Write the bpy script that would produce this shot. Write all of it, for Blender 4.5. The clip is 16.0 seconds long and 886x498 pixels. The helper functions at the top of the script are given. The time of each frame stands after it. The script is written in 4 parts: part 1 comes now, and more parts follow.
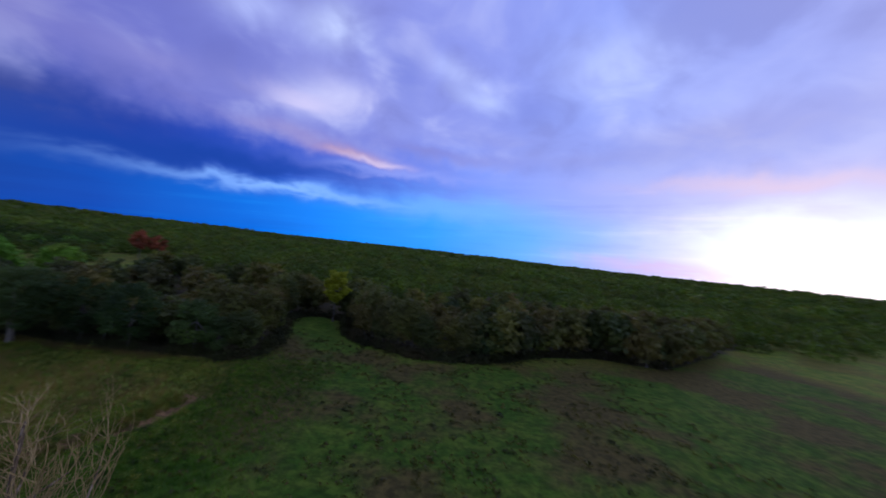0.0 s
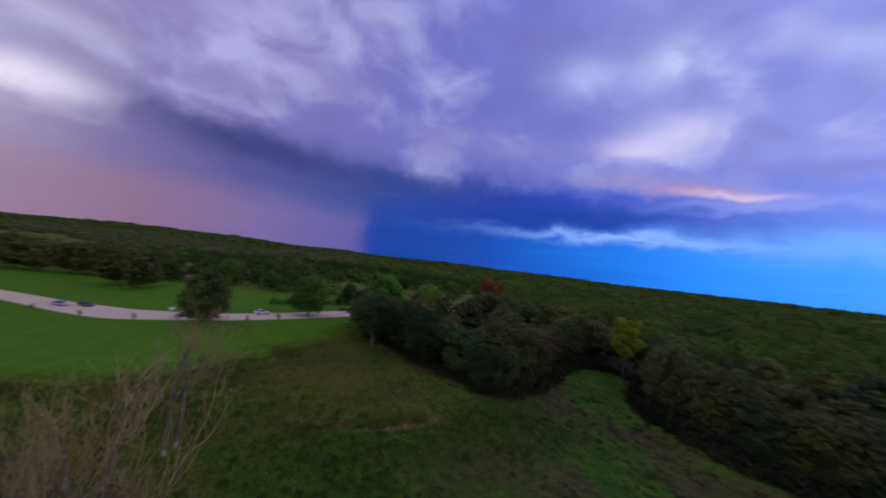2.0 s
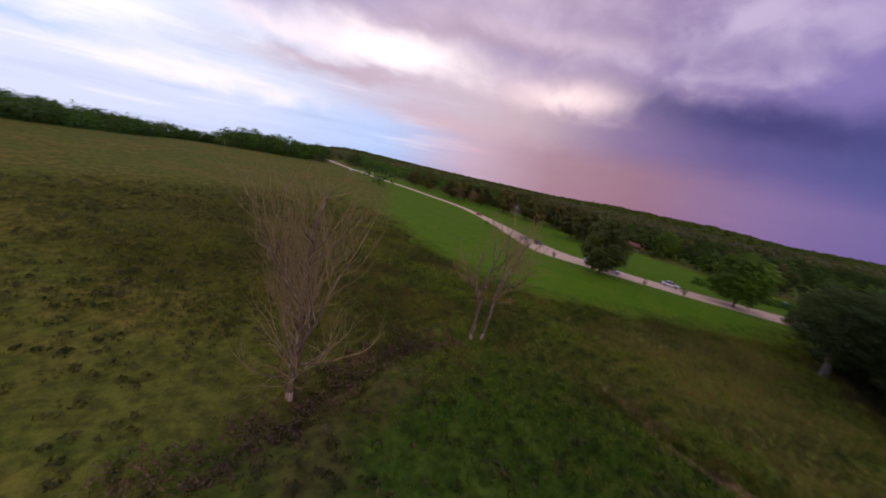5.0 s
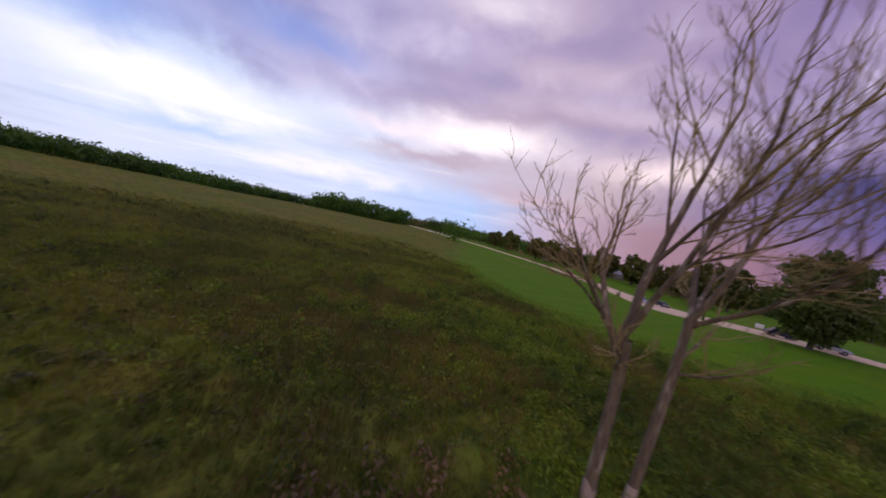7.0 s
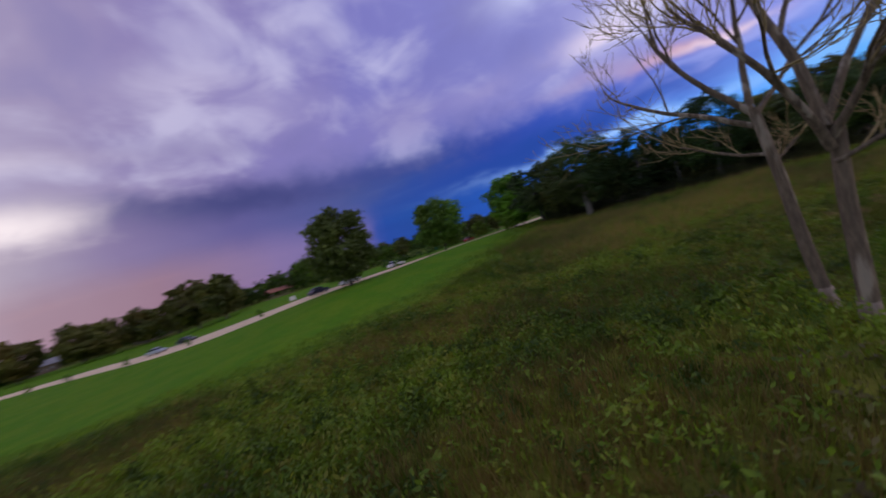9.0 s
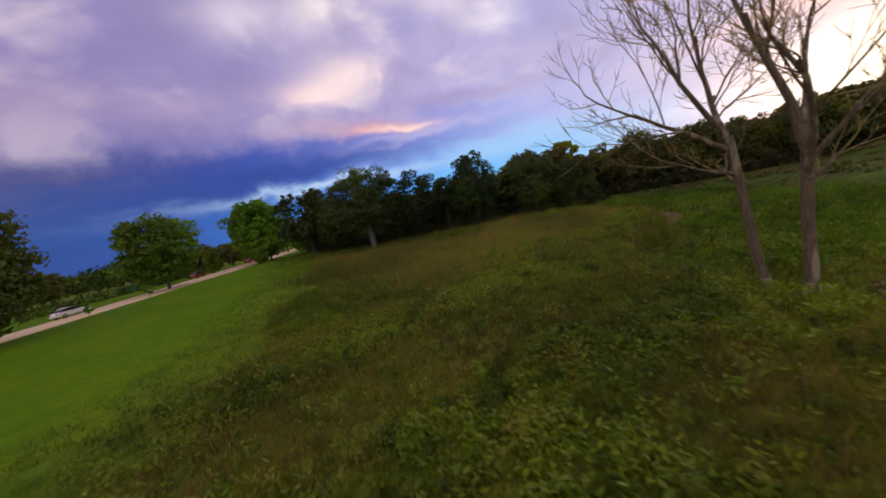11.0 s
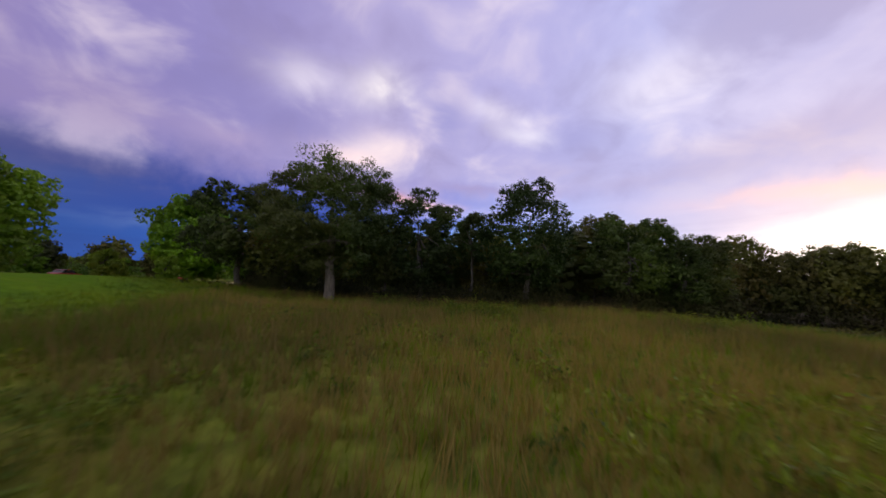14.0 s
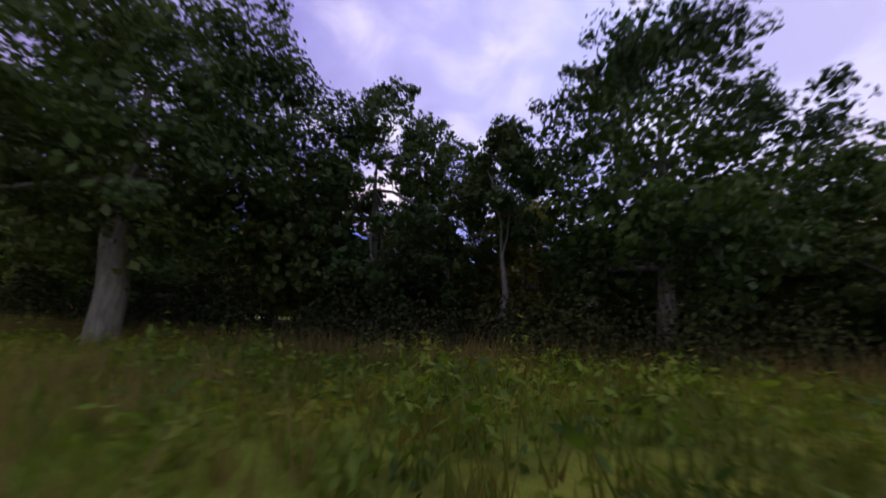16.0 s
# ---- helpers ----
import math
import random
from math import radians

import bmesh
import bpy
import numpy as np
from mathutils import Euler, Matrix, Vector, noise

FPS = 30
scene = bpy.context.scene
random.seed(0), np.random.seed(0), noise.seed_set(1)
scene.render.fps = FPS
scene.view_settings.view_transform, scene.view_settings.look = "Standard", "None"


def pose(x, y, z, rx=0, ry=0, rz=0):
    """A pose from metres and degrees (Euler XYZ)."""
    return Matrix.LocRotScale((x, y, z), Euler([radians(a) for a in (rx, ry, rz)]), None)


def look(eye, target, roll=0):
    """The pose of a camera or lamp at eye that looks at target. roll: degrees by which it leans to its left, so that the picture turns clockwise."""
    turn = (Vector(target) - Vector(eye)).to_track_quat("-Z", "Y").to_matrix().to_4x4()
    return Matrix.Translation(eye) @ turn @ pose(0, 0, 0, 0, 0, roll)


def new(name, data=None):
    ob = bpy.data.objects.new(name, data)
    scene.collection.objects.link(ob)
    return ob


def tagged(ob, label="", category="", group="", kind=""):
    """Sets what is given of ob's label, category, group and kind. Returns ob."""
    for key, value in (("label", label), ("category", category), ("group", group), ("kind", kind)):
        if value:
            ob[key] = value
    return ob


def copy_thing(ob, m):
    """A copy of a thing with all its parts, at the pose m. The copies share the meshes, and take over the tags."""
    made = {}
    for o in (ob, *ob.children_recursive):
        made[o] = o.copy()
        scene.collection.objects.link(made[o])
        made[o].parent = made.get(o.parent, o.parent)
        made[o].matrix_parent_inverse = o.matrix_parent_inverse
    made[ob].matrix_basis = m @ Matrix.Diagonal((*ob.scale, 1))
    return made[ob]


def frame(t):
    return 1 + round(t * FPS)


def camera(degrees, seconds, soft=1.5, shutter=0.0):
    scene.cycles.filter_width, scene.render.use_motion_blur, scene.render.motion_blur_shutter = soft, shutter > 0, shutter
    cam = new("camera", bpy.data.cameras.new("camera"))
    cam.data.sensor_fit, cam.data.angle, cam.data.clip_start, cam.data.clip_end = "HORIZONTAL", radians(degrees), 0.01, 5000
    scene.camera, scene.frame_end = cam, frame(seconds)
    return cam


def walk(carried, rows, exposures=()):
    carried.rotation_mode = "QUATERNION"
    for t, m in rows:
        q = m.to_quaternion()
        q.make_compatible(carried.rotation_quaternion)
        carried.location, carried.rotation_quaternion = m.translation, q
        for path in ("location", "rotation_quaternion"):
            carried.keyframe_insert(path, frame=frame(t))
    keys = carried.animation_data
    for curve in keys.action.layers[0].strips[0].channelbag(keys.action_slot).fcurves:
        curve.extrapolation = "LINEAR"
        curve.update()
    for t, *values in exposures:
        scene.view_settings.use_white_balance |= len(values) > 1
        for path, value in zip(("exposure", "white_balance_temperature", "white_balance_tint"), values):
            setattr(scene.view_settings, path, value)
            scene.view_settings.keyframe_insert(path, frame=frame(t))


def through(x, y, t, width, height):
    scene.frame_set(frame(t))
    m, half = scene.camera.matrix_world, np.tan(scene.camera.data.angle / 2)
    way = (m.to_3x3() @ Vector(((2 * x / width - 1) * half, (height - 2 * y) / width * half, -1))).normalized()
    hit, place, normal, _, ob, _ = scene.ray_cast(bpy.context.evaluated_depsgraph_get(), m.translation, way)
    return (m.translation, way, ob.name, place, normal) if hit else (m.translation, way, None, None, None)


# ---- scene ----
LENS = 102.1
cam = camera(LENS, 16.0, soft=1.7, shutter=0.4)
PATH = [
    (0, (0.60, -1.67, 27.53), (0.565, 8.332, 27.672), 6.5),
    (0.5, (3.60, 3.06, 27.94), (1.371, 12.808, 28.060), 6.0),
    (1, (5.72, 6.31, 27.25), (2.466, 15.759, 27.602), 3.7),
    (1.5, (7.69, 10.95, 26.87), (2.205, 19.295, 27.324), 5.4),
    (2, (10.12, 15.64, 26.35), (2.324, 21.886, 26.791), 7.1),
    (2.5, (11.90, 20.64, 26.31), (2.565, 24.208, 26.522), 6.5),
    (3, (11.63, 26.01, 26.05), (1.639, 26.330, 25.678), 6.6),
    (3.5, (10.31, 29.58, 24.96), (0.513, 28.016, 23.704), 8.1),
    (4, (6.94, 31.44, 23.42), (-2.580, 29.275, 21.231), 9.3),
    (4.5, (3.09, 32.87, 21.61), (-6.150, 29.725, 19.415), 11.0),
    (5, (-1.31, 34.13, 19.92), (-10.026, 29.697, 17.816), 13.0),
    (5.2, (-3.30, 34.27, 19.43), (-11.715, 29.242, 17.452), 14.3),
    (7.3, (-30.93, 20.77, 7.25), (-38.238, 13.949, 6.95), 11.8),
    (7.5, (-31.48, 19.14, 7.00), (-39.259, 12.861, 6.92), 8.1),
    (8, (-34.61, 11.65, 6.34), (-44.101, 8.526, 6.63), -2.8),
    (8.5, (-37.98, 7.19, 5.92), (-47.838, 8.862, 5.988), -11.6),
    (9, (-41.71, 4.07, 5.77), (-49.808, 9.920, 5.467), -16.9),
    (9.5, (-45.17, 2.25, 6.10), (-51.077, 10.278, 5.291), -17.4),
    (10, (-48.46, 1.50, 6.23), (-52.399, 10.620, 5.113), -15.4),
    (10.2, (-49.93, 1.46, 6.62), (-53.146, 10.830, 5.258), -15.8),
    (12.3, (-60.78, 11.39, 5.31), (-61.463, 21.364, 5.659), -7.7),
    (12.5, (-61.09, 13.21, 4.42), (-61.826, 23.172, 4.959), -6.2),
    (13, (-61.48, 18.35, 3.90), (-62.476, 28.272, 4.631), -3.1),
    (13.5, (-61.73, 25.16, 3.95), (-63.182, 35.013, 4.852), 1.7),
    (14, (-62.38, 31.79, 3.62), (-63.928, 41.614, 4.679), 2.6),
    (14.5, (-62.83, 37.84, 3.61), (-64.431, 47.641, 4.817), 2.8),
    (15, (-63.24, 44.33, 3.75), (-65.043, 54.070, 5.142), 3.5),
    (15.5, (-64.69, 50.40, 3.57), (-66.239, 60.062, 5.618), 2.9),
    (16, (-65.02, 55.40, 3.09), (-66.807, 65.036, 5.097), 2.6),
]
# the camera's own exposure and white balance: cool at first, warmer over the meadow
LOOKS = [(0, -.02, 5300, 5), (.5, -.17, 5050, 4), (2.0, -.05, 5550, 8), (4.0, .15, 6950, 15), (5.2, .15, 6950, 15), (7.3, .1, 6600, 13), (8.0, -.02, 6300, 8), (8.5, .04, 6250, 3), (9.2, .15, 6500, 1), (9.6, .2, 7500, 1), (10.2, .4, 9300, 3), (12.3, .40, 8500, 1), (15.0, .52, 8000, 1), (16.0, .76, 7200, 2)]
walk(cam, [(t, look(eye, target, roll)) for t, eye, target, roll in PATH], LOOKS)

# ---------------------------------------------------------------- sky and sun
SUN_AZ, SUN_EL = -46.0, 5.0     # degrees to the left of +y, and above the horizon


class Nodes:
    """Short ways to wire maths in a node tree."""

    def __init__(self, tree):
        self.t = tree
        tree.nodes.clear()

    def add(self, kind):
        return self.t.nodes.new(kind)

    def put(self, socket, v):
        if isinstance(v, bpy.types.NodeSocket):
            self.t.links.new(v, socket)
        else:
            socket.default_value = v

    def m(self, op, a, b=0.0, c=0.0, clamp=False):
        n = self.add("ShaderNodeMath")
        n.operation, n.use_clamp = op, clamp
        for s, v in zip(n.inputs, (a, b, c)):
            self.put(s, v)
        return n.outputs[0]

    def step(self, v, lo, hi):
        n = self.add("ShaderNodeMapRange")
        n.interpolation_type = "SMOOTHSTEP"
        for s, x in zip(n.inputs, (v, lo, hi, 0.0, 1.0)):
            self.put(s, x)
        return n.outputs[0]

    def noise(self, vec, scale, detail=4.0, rough=0.55, distort=0.0):
        n = self.add("ShaderNodeTexNoise")
        if vec is not None:
            self.put(n.inputs["Vector"], vec)
        n.inputs["Scale"].default_value, n.inputs["Detail"].default_value = scale, detail
        n.inputs["Roughness"].default_value, n.inputs["Distortion"].default_value = rough, distort
        return n.outputs[0]

    def mix(self, f, a, b, blend="MIX"):
        n = self.add("ShaderNodeMix")
        n.data_type, n.blend_type = "RGBA", blend
        self.put(n.inputs[0], f)
        for s, v in ((n.inputs[6], a), (n.inputs[7], b)):
            self.put(s, (*v, 1.0) if isinstance(v, tuple) and len(v) == 3 else v)
        return n.outputs[2]

    def ramp(self, f, stops):
        n = self.add("ShaderNodeValToRGB")
        self.put(n.inputs[0], f)
        e = n.color_ramp.elements
        while len(e) < len(stops):
            e.new(0.5)
        for x, (p, c) in zip(e, sorted(stops)):
            x.position, x.color = p, (*c, 1.0)
        return n.outputs[0]


world = bpy.data.worlds.new("dusk_storm_sky")
scene.world = world
world.use_nodes = True
W = Nodes(world.node_tree)
dirn = W.add("ShaderNodeTexCoord").outputs["Generated"]
sep = W.add("ShaderNodeSeparateXYZ")
W.put(sep.inputs[0], dirn)
dx, dy, dz = sep.outputs
wob = W.noise(dirn, 3.2, 5.0, 0.6)
wob2 = W.noise(dirn, 7.0, 5.0, 0.6)
c60, s60 = math.cos(radians(60)), math.sin(radians(60))
sin_az = W.m("SUBTRACT", W.m("MULTIPLY", dx, -c60), W.m("MULTIPLY", dy, s60))
cos_az = W.m("SUBTRACT", W.m("MULTIPLY", dy, c60), W.m("MULTIPLY", dx, s60))
az0 = W.m("ADD", W.m("MULTIPLY", W.m("ARCTAN2", sin_az, cos_az), 57.29578), 60.0)   # -120 to 240
el0 = W.m("MULTIPLY", W.m("ARCSINE", dz), 57.29578)
az = W.m("ADD", az0, W.m("MULTIPLY", W.m("SUBTRACT", wob, 0.5), 26.0))
el = W.m("ADD", el0, W.m("MULTIPLY", W.m("SUBTRACT", wob2, 0.5), 9.0))
# a small wobble for the straight edge of the rain curtain
azs = W.m("ADD", az0, W.m("MULTIPLY", W.m("SUBTRACT", wob2, 0.5), 5.0))
els = W.m("ADD", el0, W.m("MULTIPLY", W.m("SUBTRACT", wob2, 0.5), 3.0))


def around(v):
    """Azimuth of -120 to 240 as a ramp's 0 to 1."""
    return W.m("DIVIDE", W.m("ADD", v, 120.0), 360.0)


def stops(*rows):
    return [((a + 120.0) / 360.0, c) for a, *c in rows]


low = W.ramp(around(azs), stops(
    (-119, .38, .36, .52), (-62, .80, .66, .72), (-44, 1.0, .93, .95), (-33, .66, .58, .92), (-22, .34, .48, .96), (-12, .17, .44, .98),
    (2, .06, .34, .97), (16, .035, .27, .93), (30, .016, .15, .66), (45, .010, .07, .41), (58, .009, .055, .32), (62.5, .010, .05, .32),
    (65.0, .13, .105, .33), (78, .20, .135, .33), (92, .28, .155, .24), (104, .34, .21, .29), (116, .50, .38, .52), (130, .40, .56, .92),
    (150, .58, .68, .96), (178, .66, .74, .98), (215, .42, .46, .66), (239, .38, .36, .52)))
mid = W.ramp(around(azs), stops(
    (-119, .38, .36, .52), (-44, .66, .54, .78), (-26, .46, .44, .80), (-8, .30, .36, .86), (8, .13, .19, .72),
    (25, .04, .085, .52), (42, .022, .050, .34), (56, .028, .058, .29), (66, .06, .075, .27), (82, .11, .085, .27), (95, .22, .155, .32),
    (110, .50, .39, .47), (130, .58, .55, .72), (150, .60, .70, .95), (178, .60, .72, .96), (215, .42, .46, .68), (239, .38, .36, .52)))
high = W.ramp(around(az), stops(
    (-119, .40, .38, .58), (-50, .46, .43, .76), (-22, .36, .38, .80), (0, .33, .325, .72), (22, .31, .29, .64),
    (42, .215, .198, .535), (60, .185, .162, .475), (80, .235, .18, .42), (100, .34, .265, .44), (122, .46, .38, .55), (142, .44, .39, .60),
    (160, .42, .42, .68), (185, .34, .42, .76), (215, .34, .38, .62), (239, .40, .38, .58)))
sky = W.mix(W.step(els, 4.5, 9.5), low, mid)
sky = W.mix(W.step(el, 11.0, 18.0), sky, high)
# cloud deck in perspective, and long low streaks
flat = W.m("ADD", W.m("ABSOLUTE", dz), 0.38)
comb = W.add("ShaderNodeCombineXYZ")
W.put(comb.inputs[0], W.m("DIVIDE", dx, flat))
W.put(comb.inputs[1], W.m("DIVIDE", dy, flat))
deck = W.noise(comb.outputs[0], 1.9, 5.0, 0.48, 0.3)
deck2 = W.noise(comb.outputs[0], 5.2, 5.0, 0.5, 0.5)
deck_on = W.step(el, 10.0, 19.0)
billow = W.m("ADD", deck, W.m("MULTIPLY", W.m("SUBTRACT", deck2, 0.5), 0.7))
sky = W.mix(W.m("MULTIPLY", W.step(billow, 0.46, 0.74), W.m("MULTIPLY", deck_on, 0.44)), sky, (.76, .69, .90))
sky = W.mix(W.m("MULTIPLY", W.step(billow, 0.50, 0.28), W.m("MULTIPLY", deck_on, 0.34)), sky, (.17, .145, .37))
comb2 = W.add("ShaderNodeCombineXYZ")
W.put(comb2.inputs[0], W.m("MULTIPLY", az0, 0.045))
W.put(comb2.inputs[1], W.m("MULTIPLY", W.m("ADD", el0, W.m("MULTIPLY", az0, 0.05)), 0.55))
streak = W.noise(comb2.outputs[0], 1.0, 5.0, 0.55)
rain = W.m("MULTIPLY", W.step(az0, 61.0, 66.0), W.step(az0, 122.0, 108.0))
streak_on = W.m("MULTIPLY", W.step(el0, 14.0, 8.0), W.m("SUBTRACT", 1.0, W.m("MULTIPLY", rain, 0.85)))
sky = W.mix(W.m("MULTIPLY", W.step(streak, 0.52, 0.72), W.m("MULTIPLY", streak_on, 0.24)), sky, W.mix(1.0, sky, (2.2, 1.8, 1.25), "MULTIPLY"))
sky = W.mix(W.m("MULTIPLY", W.step(streak, 0.50, 0.30), W.m("MULTIPLY", streak_on, 0.26)), sky, W.mix(1.0, sky, (.55, .6, .75), "MULTIPLY"))
azb = W.m("ADD", az0, W.m("MULTIPLY", W.m("SUBTRACT", deck2, 0.5), 9.0))
elb = W.m("ADD", el0, W.m("ADD", W.m("MULTIPLY", W.m("SUBTRACT", wob2, 0.5), 2.5), W.m("MULTIPLY", W.m("SUBTRACT", deck2, 0.5), 3.5)))


lump = W.step(W.m("ADD", W.m("MULTIPLY", deck, .45), W.m("MULTIPLY", deck2, .55)), .38, .60)


def cloud(a, e, wide, tall, colour, amount, tilt=0.0, firm=False, broken=0.0):
    """A bank of cloud or gap round one direction: soft, firm-edged, or broken into lumps."""
    global sky
    u = W.m("DIVIDE", W.m("SUBTRACT", azb, a), wide)
    v = W.m("DIVIDE", W.m("SUBTRACT", W.m("SUBTRACT", elb, e), W.m("MULTIPLY", W.m("SUBTRACT", azb, a), tilt)), tall)
    r = W.m("ADD", W.m("MULTIPLY", u, u), W.m("MULTIPLY", v, v))
    if firm:
        r = W.m("MULTIPLY", r, r)
    f = W.m("MULTIPLY", W.m("EXPONENT", W.m("MULTIPLY", r, -1.0)), amount)
    if broken:
        f = W.m("MULTIPLY", f, W.m("ADD", 1.0 - broken, W.m("MULTIPLY", lump, broken)))
    sky = W.mix(f, sky, colour)


cloud(80, 13.0, 17, 1.9, (.050, .046, .180), .95, .06)       # dark shelf over the rain
cloud(58, 12.4, 12, 1.6, (.040, .050, .24), .7, .02)
cloud(36, 9.0, 23, 1.9, (.012, .048, .32), .92, -.06)      # deep blue bank, tapering out
cloud(24, 6.8, 17, .75, (.34, .52, .97), .85, -.01)        # pale strip below the bank
cloud(-2, 7.4, 15, 2.4, (.22, .48, .98), .7, .0)
cloud(8, 11.6, 12, .8, (.42, .42, .84), .6, -.02)
cloud(17, 13.6, 5.5, .9, (.62, .34, .42), .8, .06)         # rosy edge
cloud(12, 13.0, 5, .6, (.92, .66, .76), .7, .04)
cloud(24, 15.0, 9, 1.0, (.44, .30, .50), .5, .05, False, .3)
cloud(3, 15.4, 14, .9, (.28, .24, .56), .6, .04)
cloud(18.5, 21.4, 5.5, 2.3, (.82, .70, .86), .72, .0, False, .6)
cloud(25, 19.6, 4.5, 1.3, (.84, .66, .82), .7, .0, False, .3)
cloud(20.5, 29.4, 4.6, 2.6, (.88, .86, 1.02), .85, .0, False, .6)
cloud(32, 28.6, 5, 2.4, (.72, .70, .98), .7, .0, False, .4)
cloud(0, 26.6, 4.6, 1.6, (.78, .76, 1.0), .85, .25, False, .6)
cloud(-4, 23.4, 4.0, 1.1, (.72, .72, 1.0), .7, .2, False, .3)
cloud(-22.3, 27.8, 7.0, 4.0, (.76, .74, 1.0), .75, .0, False, .6)
cloud(-34, 23, 9, 2.6, (.62, .60, .95), .5, .0, False, .5)
cloud(9.5, 26, 3.2, 3.6, (.20, .21, .60), .6)
cloud(-11, 22.5, 5.5, 2.6, (.26, .27, .66), .6)
cloud(-8, 18.4, 9, 1.2, (.34, .32, .66), .5, -.03)
cloud(34, 22.5, 6, 3.2, (.19, .18, .50), .6)
cloud(46, 25, 7, 3.0, (.17, .16, .46), .4)
cloud(41, 18.8, 6, 1.6, (.34, .28, .55), .6, .0, False, .4)
cloud(-24, 16.4, 14, 1.4, (.36, .33, .64), .55, -.04)
cloud(-38, 19.5, 14, 2.0, (.40, .34, .60), .55, -.05, False, .4)
cloud(55, 19.0, 9, 3.6, (.24, .195, .46), .65, .0, False, .3)
cloud(72, 24.0, 8, 2.6, (.46, .39, .62), .55, .0, False, .5)
cloud(82, 28.0, 9, 2.2, (.52, .44, .64), .5, .0, False, .5)
cloud(86, 20.5, 10, 1.8, (.17, .13, .34), .5, .04, False, .3)
cloud(131, 14.6, 12.5, 2.6, (1.16, 1.06, 1.10), 1.0, -.06, False, .15)     # bright gap
cloud(146, 13.2, 7, 1.3, (.98, .86, .94), .7, -.03, False, .3)
cloud(105, 13.8, 8.0, 1.9, (1.02, .84, .88), .95, -.04, False, .25)
cloud(132, 31.4, 7, 2.4, (.95, .88, .96), .75, .0, False, .3)
cloud(118, 25, 9, 1.6, (.62, .50, .62), .6, .0, False, .4)
cloud(140, 22, 9, 1.5, (.30, .25, .42), .5, .0, False, .3)
cloud(122, 18.6, 15, 1.2, (.40, .30, .42), .6, -.05)
cloud(160, 21.2, 10, 2.2, (.18, .29, .70), .75, .03, False, .2)
cloud(183, 15.5, 10, 3.5, (.24, .39, .84), .65)
cloud(172, 9.6, 14, 2.8, (1.06, 1.05, 1.1), .95, .0, False, .25)
cloud(168, 5.2, 9, .9, (.34, .54, .94), .7, -.04)
cloud(136, 10.2, 13, 1.3, (.46, .34, .44), .75, -.06)
cloud(152, 5.0, 12, 1.5, (1.0, .95, 1.02), .85, -.03, False, .2)
cloud(133, 5.0, 7, .8, (.50, .60, .92), .5)
cloud(122, 7.0, 12, 1.5, (.58, .40, .47), .6)
cloud(112, 20.4, 18, 1.2, (.62, .50, .62), .45)
cloud(SUN_AZ - 2, 5.0, 13, 4.6, (1.30, 1.24, 1.36), 1.0)    # the low sun behind thin cloud
cloud(-30, 1.5, 9, 1.0, (.72, .44, .66), .6)
cloud(SUN_AZ + 4, 12.6, 14, 1.0, (.92, .58, .62), .55)
nish = W.add("ShaderNodeTexSky")
nish.sky_type, nish.sun_disc, nish.sun_elevation, nish.sun_rotation = "NISHITA", False, radians(SUN_EL), radians(-SUN_AZ)
bg1, bg2 = W.add("ShaderNodeBackground"), W.add("ShaderNodeBackground")
W.put(bg1.inputs[0], sky)
W.put(bg2.inputs[0], nish.outputs[0])
bg1.inputs[1].default_value, bg2.inputs[1].default_value = 1.0, 0.006
both = W.add("ShaderNodeAddShader")
W.put(both.inputs[0], bg1.outputs[0])
W.put(both.inputs[1], bg2.outputs[0])
W.put(W.add("ShaderNodeOutputWorld").inputs[0], both.outputs[0])

sun = new("sun", bpy.data.lights.new("sun", "SUN"))
sun.data.energy, sun.data.angle, sun.data.color = 0.5, radians(12), (1.0, .80, .66)
s_dir = Vector((-math.sin(radians(SUN_AZ)) * math.cos(radians(SUN_EL + 5)), math.cos(radians(SUN_AZ)) * math.cos(radians(SUN_EL + 5)), math.sin(radians(SUN_EL + 5))))
sun.matrix_world = look(s_dir * 100, (0, 0, 0))


# ---------------------------------------------------------------- materials
def material(name, build, rough=0.9):
    mat = bpy.data.materials.new(name)
    mat.use_nodes = True
    n = Nodes(mat.node_tree)
    bsdf = n.add("ShaderNodeBsdfPrincipled")
    bsdf.inputs["Roughness"].default_value = rough
    n.put(n.add("ShaderNodeOutputMaterial").inputs[0], bsdf.outputs[0])
    build(n, bsdf)
    return mat


def position(n):
    return n.add("ShaderNodeNewGeometry").outputs["Position"]


def bump(n, bsdf, height, strength=0.4, distance=0.1):
    b = n.add("ShaderNodeBump")
    b.inputs["Strength"].default_value, b.inputs["Distance"].default_value = strength, distance
    n.put(b.inputs["Height"], height)
    n.put(bsdf.inputs["Normal"], b.outputs[0])


def attr(n, name):
    a = n.add("ShaderNodeAttribute")
    a.attribute_name = name
    return a.outputs["Fac"]


